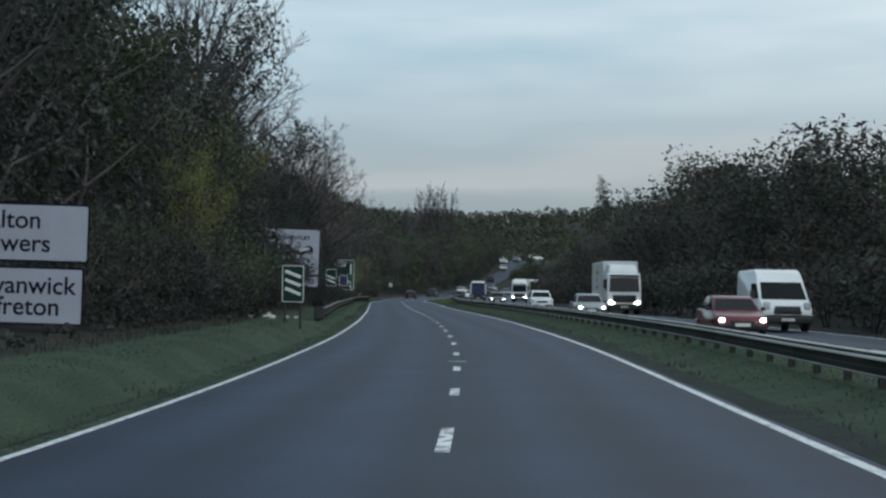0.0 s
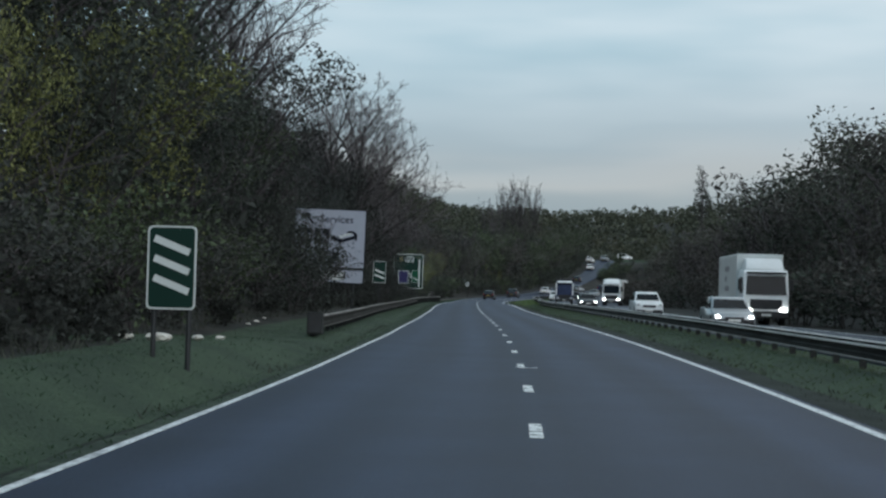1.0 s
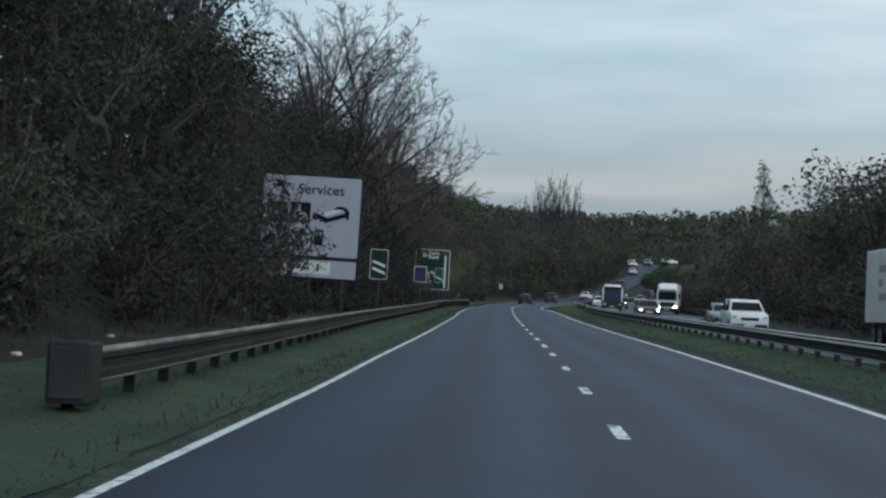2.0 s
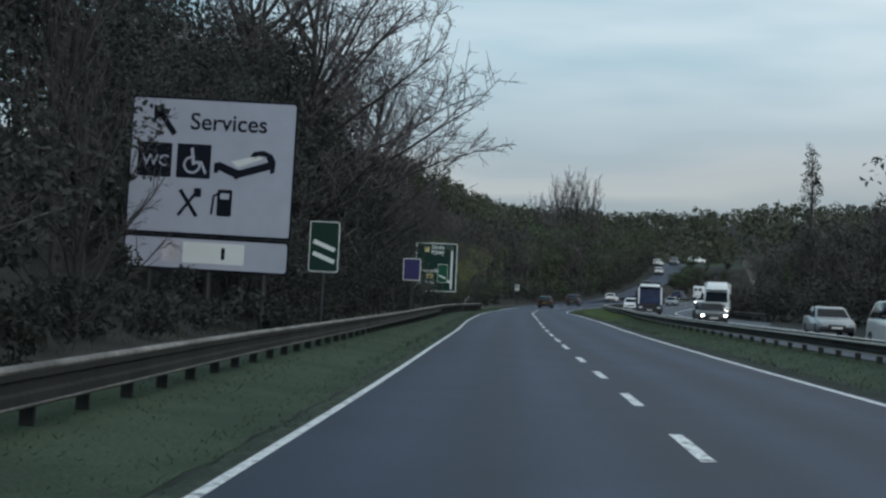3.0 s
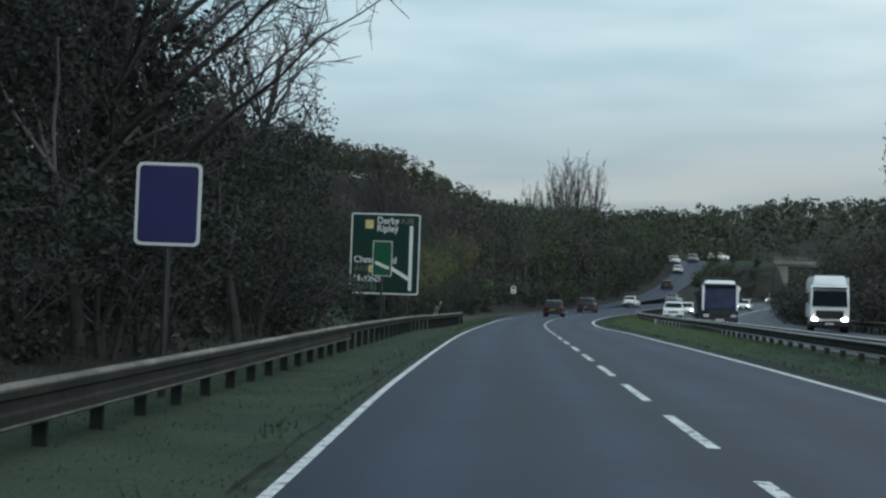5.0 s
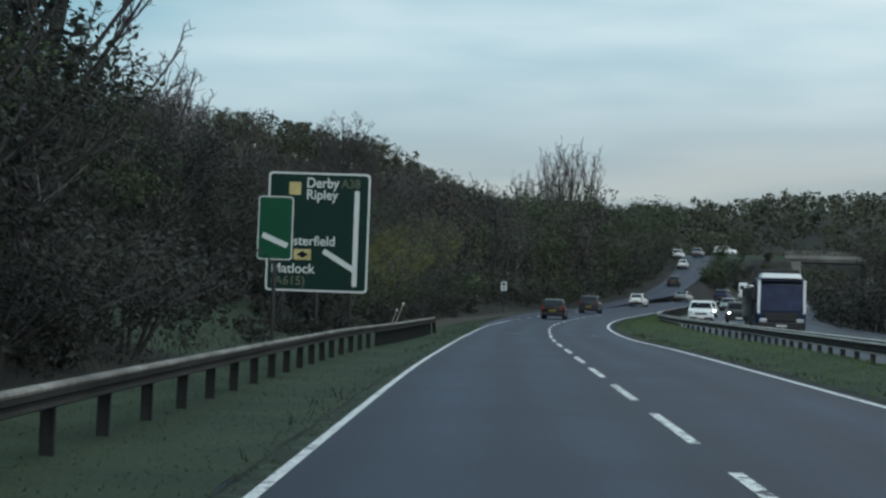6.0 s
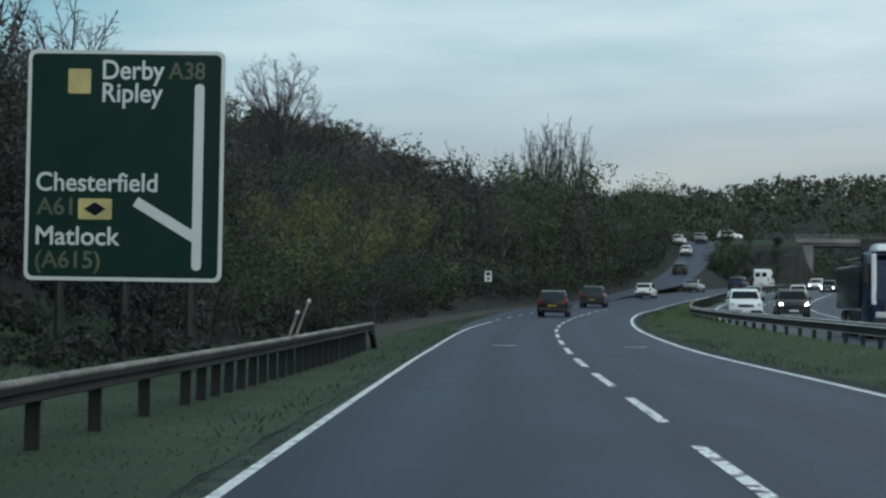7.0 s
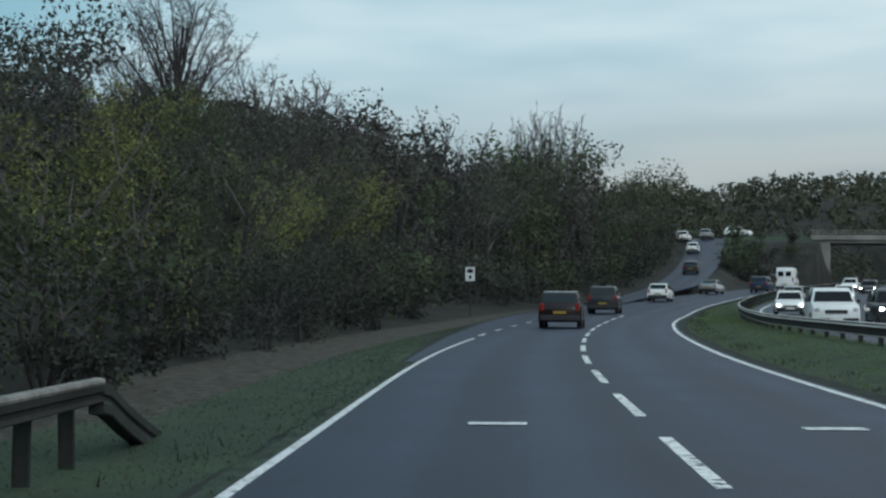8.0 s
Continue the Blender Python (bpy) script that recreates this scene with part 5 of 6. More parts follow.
def leafy_tree(key, seed, height, spread, leaves, size, material, label, category="tree", levels=2, kids=3, clump=0.13, stems=1, low=0.1, corners=4):
    t, l, tips = grow(seed, height, spread, levels, kids, stems=stems, trunk_share=0.3)
    (t, l), tips = fit_height([t, l], tips, height * 0.95)
    r = random.Random(seed + 9)
    centres = [(tuple(p), height * clump * r.uniform(0.5, 1.1)) for p in tips if r.random() < 0.85]
    for _ in range(len(centres) // 3):
        a = r.uniform(0, 2 * math.pi)
        d = height * spread * 0.36 * r.uniform(0.3, 1)
        centres.append(((d * math.cos(a), d * math.sin(a), height * r.uniform(low, 0.6)), height * clump * r.uniform(0.5, 1.0)))
    return model(key, label, category, branch_mesh("trunk", t, BARK), branch_mesh("branchwork", [q if q[4] < 5 else (*q[:4], 4) for q in l], TWIG), leaf_mesh("crown", centres, leaves, size, material, seed, 0.25 if corners == 4 else 0.6, corners))


fan_tree("fan_wide", 16, 20, 8.2, "very tall wide bare tree with a dome of fine twigs", 46, low=0.30, sprays=10, twigs=5, ends=4, twig=0.020, stems=3)
fan_tree("fan_tall", 14, 20, 6.6, "tall bare tree with a dome of dark twigs", 40, low=0.34, sprays=10, twigs=5, ends=3, twig=0.018, stems=2)
fan_tree("bare_a", 11, 10, 3.3, "tall bare tree with a wide crown of fine twigs", 22, sprays=7, twigs=4, ends=2)
fan_tree("bare_b", 12, 10, 2.7, "tall bare tree with upright branches", 20, low=0.42, sprays=7, twigs=4, ends=2)
fan_tree("bare_c", 13, 10, 3.6, "bare spreading tree with several stems", 22, low=0.40, sprays=7, twigs=4, ends=2, stems=3)
fan_tree("bare_d", 17, 10, 2.2, "slender bare tree with two thin stems", 18, low=0.40, sprays=6, twigs=4, ends=2, stems=2)
fan_tree("bare_shrub", 19, 10, 3.6, "bare grey shrub of many thin upright twigs", 26, foot=0.04, low=0.30, sprays=6, twigs=4, ends=2, twig=0.013, stems=4)
leafy_tree("dark_a", 21, 10, 0.85, 3000, 0.108, LEAF_DARK, "dark olive broadleaved tree at the wood's edge", clump=0.13)
leafy_tree("dark_b", 22, 10, 0.75, 3100, 0.096, LEAF_BROWN, "brown autumn tree with thinning leaves", clump=0.12)
leafy_tree("green_a", 23, 10, 0.85, 3000, 0.105, LEAF_GREEN, "green tree with yellowing leaves", clump=0.12)
leafy_tree("yellow_a", 24, 10, 0.7, 3800, 0.075, LEAF_YELLOW, "thin young tree with sparse yellow leaves", clump=0.11)
leafy_tree("bush_a", 31, 4, 1.0, 1500, 0.08, LEAF_BROWN, "brown tangled bush at the foot of the wood", "bush", stems=4, clump=0.20, low=0.04)
leafy_tree("bush_b", 32, 4, 1.0, 1500, 0.08, LEAF_DARK, "dark green bush at the foot of the wood", "bush", stems=4, clump=0.20, low=0.04)
leafy_tree("bush_c", 33, 4, 1.0, 1400, 0.08, LEAF_GREEN, "bush with yellow-green autumn leaves", "bush", stems=4, clump=0.20, low=0.04)
leafy_tree("bush_russet", 38, 4, 1.1, 520, 0.16, LEAF_RUSSET, "russet-brown bush at the foot of a wood", "bush", stems=3, clump=0.22, low=0.04)
leafy_tree("far_dark", 26, 10, 0.9, 1750, 0.17, LEAF_DARK, "dark olive broadleaved tree standing back from the road", clump=0.14, corners=3)
leafy_tree("far_brown", 27, 10, 0.85, 1750, 0.17, LEAF_RUSSET, "brown autumn tree standing back from the road", clump=0.14, corners=3)
leafy_tree("far_tan", 29, 10, 0.85, 2100, 0.105, LEAF_TAN, "grey-brown tree thinning towards winter", clump=0.13)
leafy_tree("darkest_a", 25, 10, 0.8, 3500, 0.094, LEAF_DARKEST, "very dark leafy tree at the wood's edge", clump=0.13)
leafy_tree("bush_dark", 37, 4, 1.0, 1700, 0.075, LEAF_DARKEST, "very dark leafy bush at the foot of the wood", "bush", stems=4, clump=0.20, low=0.04)
leafy_tree("far_green", 28, 10, 0.85, 1700, 0.17, LEAF_GREEN, "green tree turning yellow, back from the road", clump=0.13, corners=3)
leafy_tree("bush_far", 35, 4, 1.1, 420, 0.19, LEAF_DARK, "dark bush at the foot of a wood", "bush", stems=3, clump=0.22, low=0.04)
leafy_tree("bush_far_green", 36, 4, 1.1, 420, 0.19, LEAF_GREEN, "bush with yellow-green leaves at the foot of a wood", "bush", stems=3, clump=0.22, low=0.04)
fan_tree("bare_far", 18, 10, 3.0, "bare tree far along the wood", 16, sprays=6, twigs=3, ends=2, twig=0.022)
USED = set()


BRAMBLES = []
wild = random.Random(19)


def bramble(x, y, height, wide=1.0):
    """Clumps of a low thicket; all of them are joined into one sheet of growth."""
    g = ground_z(x, y)
    for _ in range(7):
        a, d = wild.uniform(0, 6.28), height * wide * wild.uniform(0.0, 0.34)
        BRAMBLES.append(((x + d * math.cos(a), y + d * math.sin(a), g + height * wild.uniform(0.08, 0.78)), height * wild.uniform(0.16, 0.34)))


def plant(key, x, y, height, group, wide=1.0):
    ob = FOREST[key]
    ref = 4.0 if key.startswith("bush") else (20.0 if key in ("fan_wide", "fan_tall") else 10.0)
    f = height / ref
    m = Matrix.Translation((x, y, ground_z(x, y) - 0.05)) @ Matrix.Rotation(rng.uniform(0, 6.28), 4, "Z") @ Matrix.Diagonal((f * wide, f * wide, f, 1))
    if key in USED:
        c = copy_thing(ob, m @ Matrix.Diagonal([1 / v for v in ob.scale] + [1]))
    else:
        USED.add(key)
        c = ob
        c.matrix_basis = m
    tagged(c, group=group)
    return c


EDGE = [(262, -6.3), (276, -5.1), (300, -4.6), (330, -3.6), (361, -0.2), (385, 6.4), (425, 15.6), (475, 24.2), (530, 31.0), (640, 42.0)]
far_edge = curve_of(EDGE, 1)


def wood_edge(y):
    """x of the left wood's foot."""
    if y < 262:
        return road_x(y) - 8.3 + 0.9 * smooth01((40 - y) / 40) - 0.5 * smooth01((y - 60) / 30) + 0.3 * smooth01((y - 240) / 22)
    return far_edge(y)


TALL = [(-30, 12), (40, 12), (80, 14), (100, 17), (120, 20), (180, 21), (205, 19), (216, 9), (260, 7.5), (300, 5.6), (318, 7.4), (335, 11.0), (380, 13), (420, 13.5), (520, 11), (640, 12)]
tall_at = curve_of(TALL, 1)
LOW = [(-30, 10.0), (60, 9.5), (90, 8.4), (110, 9.0), (140, 8.8), (156, 8.0), (178, 7.8), (192, 6.4), (215, 5.7), (235, 5.3), (262, 5.0), (280, 4.7), (300, 4.6), (318, 6.2), (335, 9.0), (365, 11.0), (400, 11.5), (640, 10.5)]
low_at = curve_of(LOW, 1)


def before_a_sign(x, y):
    """Keeps the ground before the road signs clear."""
    for sx, sy, half, deep in ((-5.9, 38.7, 5.0, 30), (-1.1, 55.8, 1.2, 14), (-6.4, 141.0, 3.4, 20), (-3.5, 140.1, 1.2, 14), (-3.8, 178.0, 1.3, 16), (-6.5, 247.2, 3.4, 26), (-4.6, 222.1, 1.2, 14), (-5.6, 279.0, 1.2, 8)):
        if sy - deep < y < sy + 1.5 and sx - half < x < sx + half + 1.5:
            return True
    return False


def wood_mix(y):
    """Kinds of tree in the first row: greener at the start, dark by the signs, paler towards the bend."""
    if y < 80:
        return ["dark_a", "dark_b", "dark_b", "green_a", "far_tan"]
    if y < 125:
        return ["dark_a", "dark_b", "darkest_a", "green_a", "yellow_a"]
    if y < 204:
        return ["darkest_a", "darkest_a", "darkest_a", "dark_b"]
    if y < 240:
        return ["dark_b", "dark_a", "green_a"]
    if y < 256:
        return ["dark_b", "dark_b", "dark_a"]
    if y < 335:
        return ["dark_b", "green_a", "green_a", "far_tan", "far_tan", "yellow_a"]
    return ["far_brown", "far_green", "far_green", "far_tan", "far_tan"]


# bushes along the foot
y = -14.0
while y < 520:
    x = wood_edge(y) - rng.uniform(0.0, 1.6)
    h = rng.uniform(2.2, 3.8)
    key = rng.choice((["bush_dark", "bush_dark", "bush_a"] if 105 < y < 250 else ["bush_a", "bush_a", "bush_b", "bush_b", "bush_c"]) if y < 320 else ["bush_far", "bush_far", "bush_far_green"])
    if before_a_sign(x, y) and y > 45:
        bramble(x, y, rng.uniform(0.9, 1.2) if y < 216 else 0.45, 2.2)
    elif not before_a_sign(x, y):
        plant(key, x, y, h, "wood on the near side", rng.uniform(1.0, 1.3))
    y += rng.uniform(2.4, 4.2) if y < 340 else rng.uniform(4.0, 7.0)
# low scrub that spreads down the first bank
y = 9.0
while y < 58:
    for reach in (6.9,) if 17 < y < 39 else (6.9, 7.9):
        x = road_x(y) - reach - rng.uniform(0.0, 0.8)
        bramble(x, y, rng.uniform(0.35, 0.5) if 17 < y < 39 else rng.uniform(0.6, 1.0), rng.uniform(2.0, 2.8))
    y += rng.uniform(1.8, 2.6)
# brambles before and between them
y = 6.0
while y < 336:
    x = wood_edge(y) + rng.uniform(-2.4, 0.9)
    if (y < 80 or x < left_rail_x(y) - 1.4 or y > 264) and not (18 < y < 40 and x > -9.5):
        bramble(x, y, rng.uniform(0.9, 1.4), rng.uniform(1.5, 2.2))
    y += rng.uniform(3.0, 4.6)
# thicket on the slope under the map sign
for k in range(34):
    y = 204 + 58 * k / 34
    x = wood_edge(y) - rng.uniform(0.4, 4.5) - 2.6 * smooth01((y - 214) / 10)
    if y < 244 and k % 3:
        plant("bush_dark" if y < 222 else "bush_c", x, y, rng.uniform(1.1, 1.5), "wood on the near side", rng.uniform(1.7, 2.3))
    else:
        bramble(x, y, rng.uniform(1.1, 1.5), rng.uniform(1.7, 2.3))
    if k % 2:
        plant(rng.choice(["bush_dark", "bush_b"]), wood_edge(y) - rng.uniform(5.5, 9.0), y, rng.uniform(2.4, 3.6), "wood on the near side", 1.3)
for x, y in ((-8.6, 139.6), (-7.2, 139.4), (-5.6, 139.7), (-4.4, 139.2), (-8.0, 245.6), (-6.7, 245.3), (-5.4, 245.6), (-4.0, 139.0)):
    bramble(x, y, 1.25, 1.6)
# first row of trees
y = -12.0
while y < 560:
    x = wood_edge(y) - rng.uniform(2.2, 4.5)
    h = low_at(y) * rng.uniform(0.75, 1.2)
    key = rng.choice(wood_mix(y))
    if before_a_sign(x, y):
        x -= 4.5
    if not before_a_sign(x, y):
        plant(key, x, y, h, "wood on the near side", rng.uniform(0.9, 1.2))
    y += rng.uniform(3.4, 5.0) if y < 340 else rng.uniform(5, 8)
# tall bare trees over them
y = -8.0
while y < 600:
    back = 3.0 * smooth01((150 - y) / 60)
    x = wood_edge(y) - rng.uniform(3.0, 8.0) - back
    h = tall_at(y) * rng.uniform(0.78, 1.02)
    if 84 < y < 226:
        y += rng.uniform(10.0, 14.0)
        continue
    plant(rng.choice(["bare_a", "bare_b", "bare_c", "bare_d"] if y < 330 else ["bare_far"]), x, y, h, "wood on the near side", (rng.uniform(0.55, 0.72) if y < 150 else rng.uniform(0.7, 0.9)) if h > 11 else rng.uniform(0.9, 1.2))
    y += rng.uniform(10.0, 14.0) if 100 < y < 215 else rng.uniform(8.0, 12.0)
# trees that stand out
plant("fan_wide", -6.6, 157.0, 16.0, "wood on the near side", 1.05)
plant("fan_wide", -7.8, 191.0, 15.0, "wood on the near side", 0.95)
plant("fan_tall", -10.2, 107.0, 20.0, "wood on the near side", 1.0)
plant("fan_tall", -12.5, 134.0, 17.0, "wood on the near side", 1.0)
plant("bare_c", -9.9, 222.0, 11.5, "wood on the near side", 1.0)
plant("bare_shrub", -5.7, 124.0, 5.2, "wood on the near side", 1.0)
for x, y, h in ((-6.2, 151.0, 5.8), (-6.1, 158.5, 6.6), (-6.5, 163.0, 7.2), (-7.6, 146.5, 7.4), (-7.4, 152.5, 7.8), (-7.9, 159.5, 8.0), (-7.2, 166.0, 8.2), (-6.9, 172.5, 7.8), (-6.7, 185.5, 7.2), (-6.4, 192.0, 7.0), (-6.2, 199.0, 7.0), (-6.8, 206.0, 6.6)):
    plant("darkest_a", x, y, h, "wood on the near side", 1.0)
for x, y, h in ((-14.0, 170.0, 14.0), (-16.5, 177.0, 14.5), (-13.5, 184.0, 13.5), (-16.0, 190.0, 14.5), (-13.6, 197.0, 14.0), (-16.0, 203.0, 14.5), (-13.8, 209.0, 12.5), (-18.5, 184.0, 15.0), (-18.5, 197.0, 15.0)):
    plant("darkest_a", x, y, h, "wood on the near side", 0.95)
for x, y, h in ((-17.5, 222.0, 12.0), (-19.5, 215.0, 15.0), (-22.0, 226.0, 16.5), (-24.0, 214.0, 17.0), (-20.0, 233.0, 13.5), (-26.0, 234.0, 17.0), (-16.5, 213.0, 12.5), (-21.0, 205.0, 16.0), (-14.0, 218.0, 8.5), (-12.5, 226.0, 7.5), (-15.5, 230.0, 9.0)):
    plant("far_dark", x, y, h, "wood on the near side", 0.85)
for x, y, h in ((-12.5, 138.0, 9.5), (-14.0, 131.0, 10.0), (-11.5, 147.0, 9.0), (-15.0, 144.0, 10.0), (-13.0, 153.0, 9.5), (-11.0, 160.0, 8.5), (-13.5, 166.0, 10.0), (-15.0, 174.0, 10.5), (-12.5, 181.0, 9.5), (-14.0, 159.0, 10.5), (-12.0, 173.0, 9.5)):
    plant(rng.choice(["darkest_a", "dark_b"]), x, y, h, "wood on the near side", 1.1)
for key, x, y, h in (("dark_b", -9.0, 78.0, 12.5), ("dark_a", -8.8, 86.0, 12.0), ("dark_b", -9.5, 94.0, 12.5), ("dark_a", -9.3, 68.0, 12.0), ("dark_b", -13.0, 62.0, 14.0), ("dark_a", -12.5, 80.0, 14.0), ("dark_b", -14.5, 71.0, 15.0), ("dark_b", -14.0, 52.0, 14.0), ("dark_a", -14.0, 98.0, 15.0), ("far_tan", -15.0, 89.0, 15.5)):
    plant(key, x, y, h, "wood on the near side", 0.85)
plant("fan_wide", -12.8, 319.0, 12.6, "wood on the near side", 0.84)
for key, x, y, h in (("dark_b", -13.1, 250.0, 6.3), ("dark_a", -10.6, 251.0, 5.4), ("far_brown", -17.4, 270.0, 9.0), ("dark_b", -12.9, 270.0, 7.0), ("far_tan", -13.8, 290.0, 7.6), ("dark_b", -12.4, 288.0, 6.8), ("far_brown", -15.0, 262.0, 7.8), ("dark_a", -11.6, 259.0, 6.0), ("far_tan", -15.5, 280.0, 8.0), ("far_dark", -20.0, 262.0, 9.8), ("dark_b", -12.0, 244.0, 5.6), ("far_dark", -15.5, 246.0, 7.4)):
    plant(key, x, y, h, "wood on the near side", 1.05)
for key, x, y, h in (("bare_d", -13.6, 256.0, 8.4), ("bare_b", -11.6, 264.0, 7.8), ("bare_d", -16.0, 271.0, 10.5)):
    plant(key, x, y, h, "wood on the near side", 1.0)
for key, x, y, h in (("bare_b", -16.0, 311.0, 9.0), ("bare_a", -10.6, 331.0, 10.8), ("bare_c", -9.2, 343.0, 11.0), ("bare_d", -14.0, 327.0, 12.0)):
    plant(key, x, y, h, "wood on the near side", 1.0)
for key, x, y, h in (("far_tan", -11.0, 326.0, 8.0), ("far_brown", -9.0, 336.0, 8.6), ("far_dark", -12.5, 309.0, 6.6), ("far_tan", -15.5, 318.0, 7.6), ("far_brown", -7.2, 346.0, 9.2)):
    plant(key, x, y, h, "wood on the near side", 0.9)
plant("yellow_a", -5.0, 58.5, 5.7, "wood on the near side", 0.75)
for x, y, h in ((-12.0, 24.0, 11.0), (-12.0, 33.0, 12.0), (-11.5, 43.0, 12.5), (-13.0, 28.0, 12.0), (-9.0, 53.0, 10.5), (-12.5, 38.0, 12.5)):
    plant(rng.choice(["dark_a", "dark_b", "green_a"]), x, y, h, "wood on the near side", 1.1)
for key, x, y, h in (("dark_b", -9.5, 264.0, 4.9), ("green_a", -11.0, 270.0, 5.4), ("dark_b", -9.0, 275.0, 5.2), ("dark_a", -12.5, 266.0, 5.6), ("far_tan", -11.0, 282.0, 5.6), ("dark_a", -13.0, 277.0, 6.1), ("far_tan", -6.8, 297.0, 7.0), ("green_a", -8.2, 302.0, 7.4), ("far_tan", -5.8, 306.0, 6.8)):
    plant(key, x, y, h, "wood on the near side", 0.9)
plant("yellow_a", -6.3, 71.0, 7.0, "wood on the near side", 0.6)
plant("yellow_a", -5.9, 278.0, 5.6, "wood on the near side", 0.7)
plant("yellow_a", -6.3, 271.5, 4.8, "wood on the near side", 1.15)
plant("yellow_a", 4.6, 394.0, 8.0, "wood on the near side", 0.9)
plant("dark_b", -6.25, 118.0, 5.2, "wood on the near side", 0.75)
plant("bush_a", -5.2, 116.5, 4.2, "wood on the near side", 0.85)
plant("bare_d", -8.9, 134.0, 8.5, "wood on the near side", 0.8)
for x, y, h in ((2.0, 566.0, 23.0), (8.0, 570.0, 28.0), (13.0, 568.0, 30.0), (17.0, 566.0, 28.0), (5.0, 560.0, 22.0), (10.5, 574.0, 29.0)):
    plant("bare_b", x, y, h, "bare trees on the hill", 0.62)

# scrub on the bank between the slip road and the carriageway
for k in range(92):
    y = 404 + 112 * (k / 92)
    a, b = slip_x(y) + 4.4, road_x(y) - 6.2
    x = a + (b - a) * rng.uniform(0.0, 1.0)
    if b - a > 1.5:
        if k % 2:
            bramble(x, y, rng.uniform(1.0, 2.0), rng.uniform(1.2, 1.7))
        else:
            plant(rng.choice(["bush_far", "bush_far_green"]), x, y, rng.uniform(1.0, 2.0) if y < 450 else rng.uniform(1.6, 3.0), "scrub on the bank", rng.uniform(1.2, 1.7))

tagged(new("brambles", leaf_mesh("brambles", BRAMBLES, 64000, 0.072, LEAF_BROWN, 63)), "low brown bramble thickets along the foot of the wood", "brambles", kind="stuff")

# wood beyond the oncoming carriageway
RIGHT = [(-20, 10), (60, 10), (95, 10.8), (130, 12.6), (185, 14.0), (205, 13.4), (232, 13.2), (252, 11.2), (300, 8.5), (420, 7.5), (600, 9)]
right_at = curve_of(RIGHT, 1)


def right_edge(y):
    return road_x(y) + 20.5 + 4.0 * smooth01((y - 140) / 40) - 2.5 * smooth01((y - 250) / 50)


y = 10.0
while y < 400:
    plant(rng.choice(["bush_far", "bush_russet", "bush_russet"]), right_edge(y) + rng.uniform(-1.6, 0.4) - 1.4 * (1 - smooth01((y - 190) / 30)), y, rng.uniform(2.4, 4.0), "wood on the far side", 1.25)
    y += rng.uniform(3.4, 5.0)
y = 20.0
while y < 500:
    plant(rng.choice(["far_dark", "far_brown", "far_brown", "far_tan", "far_tan", "far_green", "bare_far"]), right_edge(y) + rng.uniform(3.5, 7.5), y, right_at(y) * rng.uniform(0.8, 1.05), "wood on the far side", rng.uniform(1.0, 1.3))
    y += rng.uniform(5.0, 7.0)


# the depth of both woods, past counting
def deep_wood(name, edge, sign, heights, y0, y1, o0, o1, count, seed, label, leaf=LEAF_BROWN):
    r = random.Random(seed)
    cen = []
    y = y0
    while y < y1:
        for _ in range(2):
            x = edge(y) + sign * r.uniform(o0, o1)
            g = ground_z(x, y)
            h = heights(y) * r.uniform(0.8, 1.04)
            for _ in range(9):
                cen.append(((x + r.gauss(0, h * 0.17), y + r.gauss(0, h * 0.17), g + h * r.uniform(0.06, 0.9)), h * r.uniform(0.10, 0.2)))
        y += r.uniform(3.0, 5.0)
    tagged(new(name, leaf_mesh(name, cen, count, 0.31, leaf, seed, 0.6, 3)), label, "woods", kind="stuff")


deep_wood("deep_wood", wood_edge, -1, low_at, 46, 600, 5.0, 14.0, 46000, 61, "brown and olive depth of the wood behind its edge")
deep_wood("deep_wood", right_edge, 1, right_at, 10, 500, 6.0, 17.0, 40000, 62, "dark depth of the wood beyond the oncoming carriageway", LEAF_RUSSET)

# the poplar
rp = random.Random(3)
stem = [(Vector((0, 0, -0.4)), Vector((0, 0, 8)), 0.28, 0.2, 7), (Vector((0, 0, 8)), Vector((0.1, 0, 16)), 0.2, 0.11, 7), (Vector((0.1, 0, 16)), Vector((0.1, 0.1, 23.6)), 0.11, 0.02, 6)]
twigs, spots = [], []
for i in range(150):
    z = rp.uniform(2.5, 21)
    a = rp.uniform(0, 6.28)
    w = 1.9 * (1 - (z / 24.0) ** 2) + 0.25
    p = Vector((0.05, 0, z))
    e = p + Vector((math.cos(a) * w * rp.uniform(0.5, 1), math.sin(a) * w * rp.uniform(0.5, 1), rp.uniform(1.6, 3.2)))
    twigs.append((p, e, 0.035, 0.012, 3))
    spots.append((tuple(e), rp.uniform(0.35, 0.7)))
pop = model("poplar", "tall narrow poplar with thinning leaves", "tree", branch_mesh("trunk", stem, BARK), branch_mesh("branchwork", twigs, TWIG), leaf_mesh("crown", spots, 2600, 0.13, LEAF_DARK, 41))
pop.matrix_basis = Matrix.Translation((42.3, 353.6, ground_z(42.3, 353.6)))

# woods on the far hill: crowns too many to count
r = np.random.RandomState(5)
spots = []
while len(spots) < 2300:
    x, y = r.uniform(-260, 380), 590 + 660 * r.uniform(0, 1) ** 1.1
    if y < 640 and 15 < x < 75:
        continue
    spots.append((x, y, r.uniform(7, 11)))
for _ in range(520):
    spots.append((r.uniform(70, 260), r.uniform(470, 660), r.uniform(6, 9.5)))
for _ in range(70):
    spots.append((r.uniform(40, 75), r.uniform(560, 640), r.uniform(5, 8)))
for k in range(84):
    spots.append((-96 + 112 * (k + r.uniform(0.1, 0.9)) / 84, r.uniform(612, 634), r.uniform(8.5, 12.0)))
cen, warm, fore = [], [], []
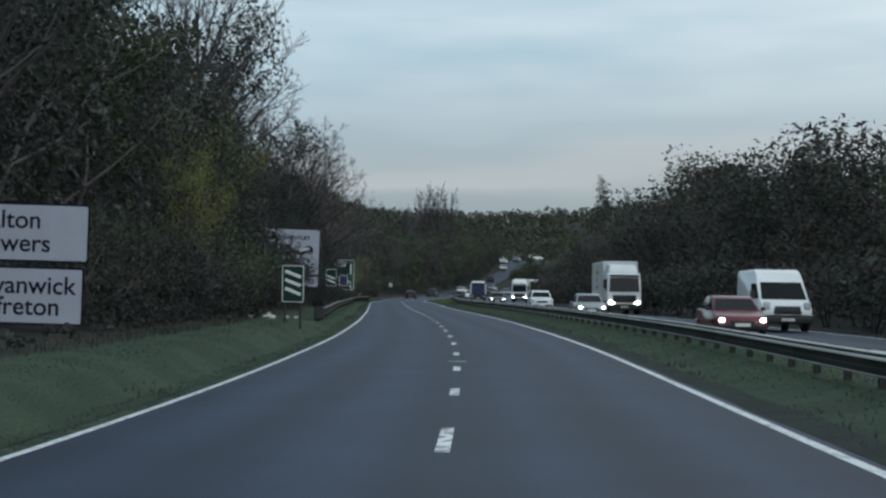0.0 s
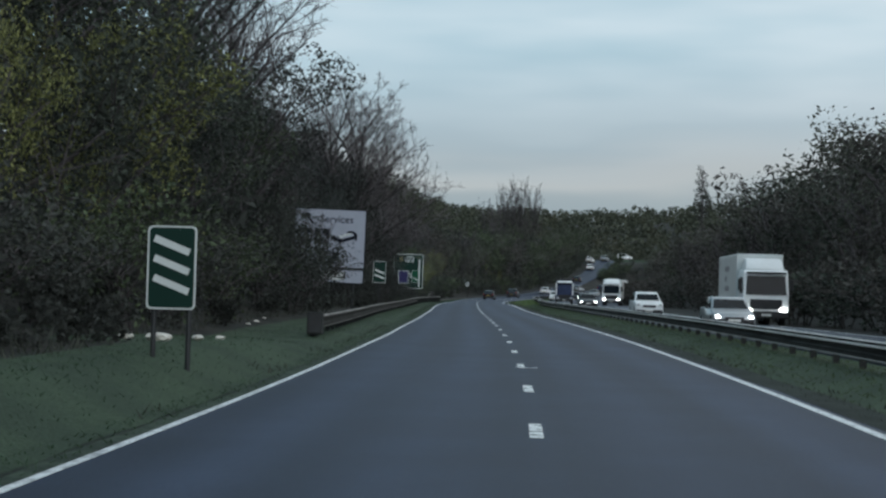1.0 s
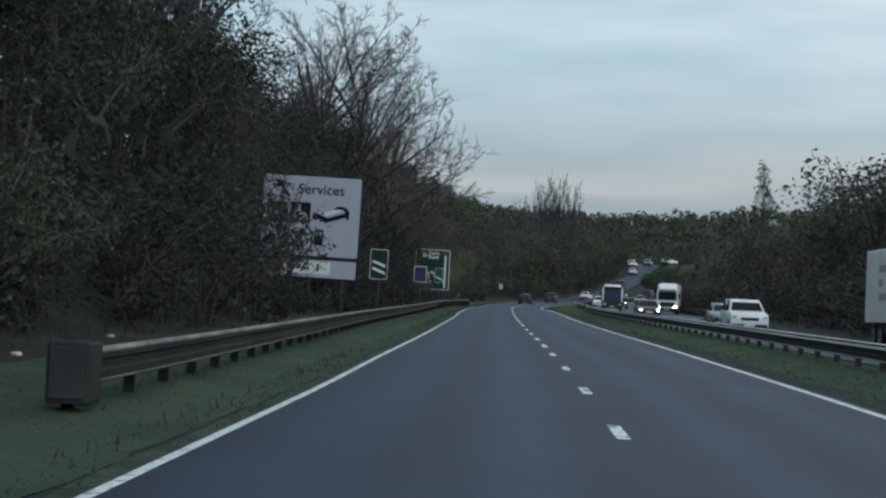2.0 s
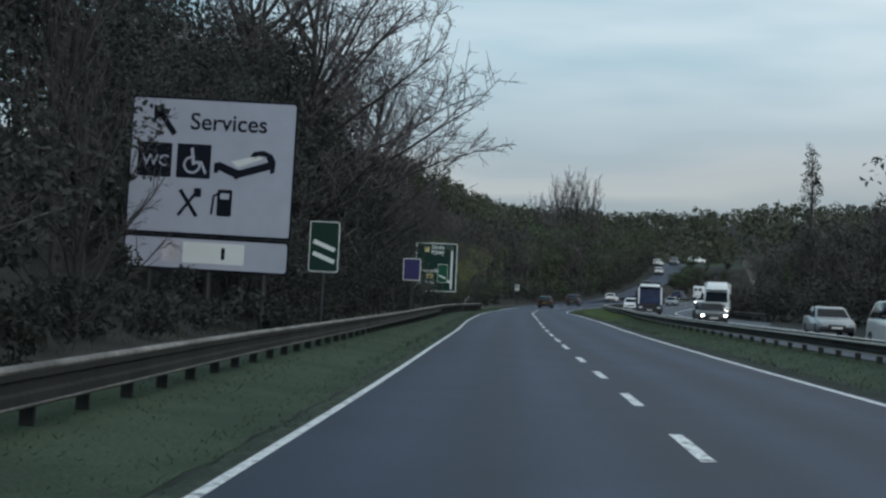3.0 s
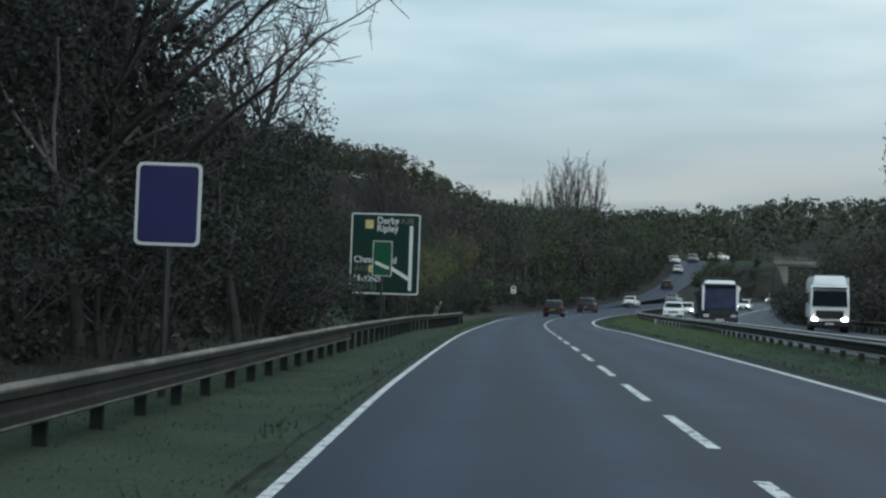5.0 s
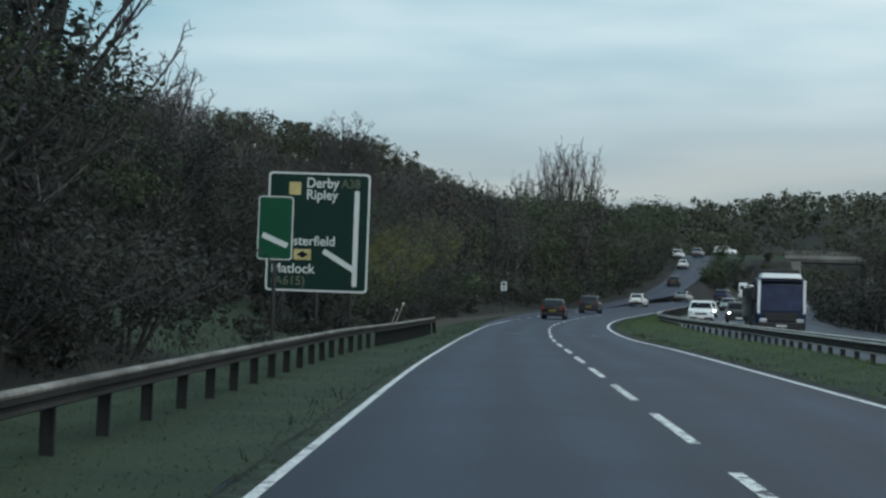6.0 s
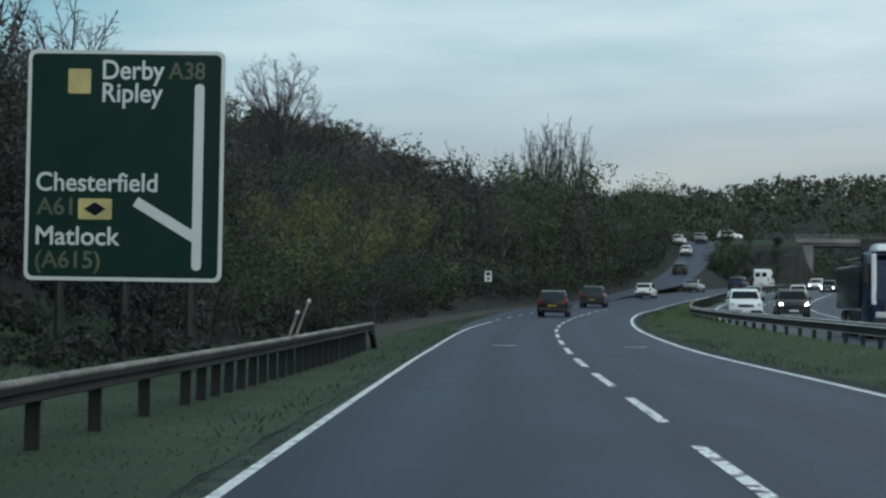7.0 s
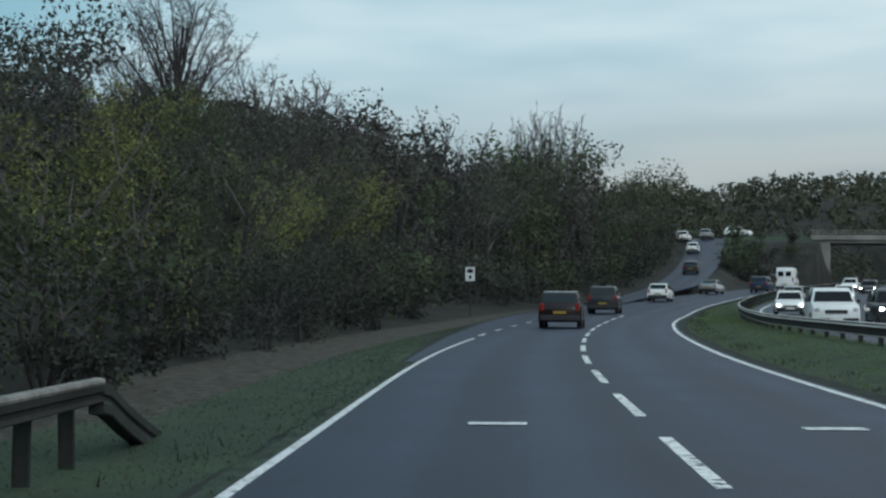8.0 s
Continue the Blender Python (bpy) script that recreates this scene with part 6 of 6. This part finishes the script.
for x, y, h in spots:
    if 440 < y < 640 and abs(x - road_x(y) - 5) < 24:
        continue
    g = ground_z(x, y)
    into = warm if r.uniform() < 0.14 else (fore if y < 670 else cen)
    for k in range(6):
        into.append(((x + r.normal() * h * 0.2, y + r.normal() * h * 0.2, g + h * r.uniform(0.12, 0.86)), h * r.uniform(0.15, 0.27)))
tagged(new("far_woods", leaf_mesh("far_woods", cen, 80000, 1.05, LEAF_FAR, 77, 0.6, 3)), "dark mixed autumn woods covering the far hillside", "woods", kind="stuff")
tagged(new("far_woods", leaf_mesh("far_woods", fore, 150000, 0.38, LEAF_FAR, 79, 0.6, 3)), "dark woods on the rise behind the bridge", "woods", kind="stuff")
tagged(new("far_woods", leaf_mesh("far_woods", warm, 56000, 0.48, LEAF_AUTUMN, 78, 0.6, 3)), "ochre and brown autumn crowns in the far woods", "woods", kind="stuff")


# ---- grass and small growth ----
def blades(name, places, material, seed, low, high, wide, bend=0.35):
    """Standing blades, one bent triangle pair each."""
    r = np.random.RandomState(seed)
    n = len(places)
    p = np.array(places)
    a = r.uniform(0, 2 * np.pi, n)
    h = r.uniform(low, high, n)
    d = np.stack([np.cos(a), np.sin(a), 0 * a], 1) * wide
    lean = np.stack([r.normal(size=n), r.normal(size=n), 0 * a], 1) * (h * bend)[:, None]
    tip = p + lean + np.stack([0 * a, 0 * a, h], 1)
    verts = np.stack([p - d, p + d, tip], 1).reshape(-1, 3)
    me = bpy.data.meshes.new(name)
    me.from_pydata(verts.tolist(), [], np.arange(3 * n).reshape(-1, 3).tolist())
    me.materials.append(material)
    return me


def strewn(n, y0, y1, off0, off1, seed, patch=0.0):
    r = random.Random(seed)
    got = []
    while len(got) < n:
        y, o = r.uniform(y0, y1), 0.0
        a = off0(y) if callable(off0) else off0
        b = off1(y) if callable(off1) else off1
        o = r.uniform(a, b)
        x = road_x(y) + o
        if patch and noise.noise((x * 0.6, y * 0.25, seed)) < patch:
            continue
        z = ground_z(x, y) - 0.01
        got.append((x, y, max(z, road_z(y) + 0.008) if -4.3 < o < 0 else z))
    return got


def verge_end(y):
    return -6.7 if y < 58 else wood_edge(y) - road_x(y) - 0.8


tagged(new("verge_grass", blades("verge_grass", strewn(46000, 8, 322, lambda y: max(verge_end(y), -6.5 + 0.8 * smooth01((y - 260) / 10) if y > 258 else -20.0), lambda y: left_edge(y) + 0.23 if y < 281 else (-4.0 if y < 282 else min(-4.3, kerb_x(y) - road_x(y) - 0.3)), 1), GRASS_BLADE, 1, 0.02, 0.055, 0.012, 1.0)), "short rough green grass on the verge", "grass", kind="stuff")
tagged(new("long_grass", blades("long_grass", strewn(5200, 8, 258, lambda y: verge_end(y) - 0.5, lambda y: verge_end(y) + (0.5 if y < 58 else 1.1), 2, 0.0), DRY_BLADE, 2, 0.08, 0.28, 0.016)), "dry yellowed long grass at the wood's foot", "grass", kind="stuff")
for y0, y1, count, leaf, label in ((10, 205, 19000, THIN_BLADE, "dull thin grass on the central reserve"), (205, 380, 30000, RESERVE_BLADE, "bright green grass on the wide central reserve")):
    tagged(new("reserve_grass", blades("reserve_grass", strewn(count, y0, y1, lambda y: 4.3 - pinch(y), lambda y: barrier_x(y) - road_x(y) + 1.6, 3), leaf, 3, 0.03, 0.08, 0.016, 1.1)), label, "grass", kind="stuff")
tagged(new("edge_weeds", blades("edge_weeds", strewn(600, 8, 282, -4.55, -4.05, 4, 0.05), DRY_BLADE, 4, 0.04, 0.14, 0.016)), "dead weeds along the asphalt's edge", "weeds", kind="stuff")
tagged(new("edge_weeds", blades("edge_weeds", strewn(5200, 10, 370, 3.95, 4.75, 5, -0.1), DRY_BLADE, 5, 0.03, 0.12, 0.018)), "dead weeds along the asphalt's edge", "weeds", kind="stuff")

# litter caught at the verge
for i, (x, y, s) in enumerate(((-2.9, 61.6, 0.18), (-2.2, 61.0, 0.22), (-1.7, 61.8, 0.15), (-3.1, 62.4, 0.11), (-1.4, 62.4, 0.10), (-3.15, 131.3, 0.09), (-3.3, 131.8, 0.06), (-4.2, 56.0, 0.12), (-4.4, 88.0, 0.12), (-4.6, 91.5, 0.14), (-4.9, 96.0, 0.12))):
    bm = bmesh.new()
    bmesh.ops.create_icosphere(bm, subdivisions=2, radius=s * 0.7)
    rl = random.Random(50 + i)
    for v in bm.verts:
        v.co = Vector((v.co.x * 1.5, v.co.y, v.co.z * 0.55)) * rl.uniform(0.65, 1.15)
    ob = new("litter", finish("litter", bm, LITTER))
    ob.matrix_basis = pose(x, y, ground_z(x, y) + s * 0.2, 0, 0, rl.uniform(0, 180))
    tagged(ob, "crumpled pale litter lying on the grass verge", "litter", "litter on the verge")
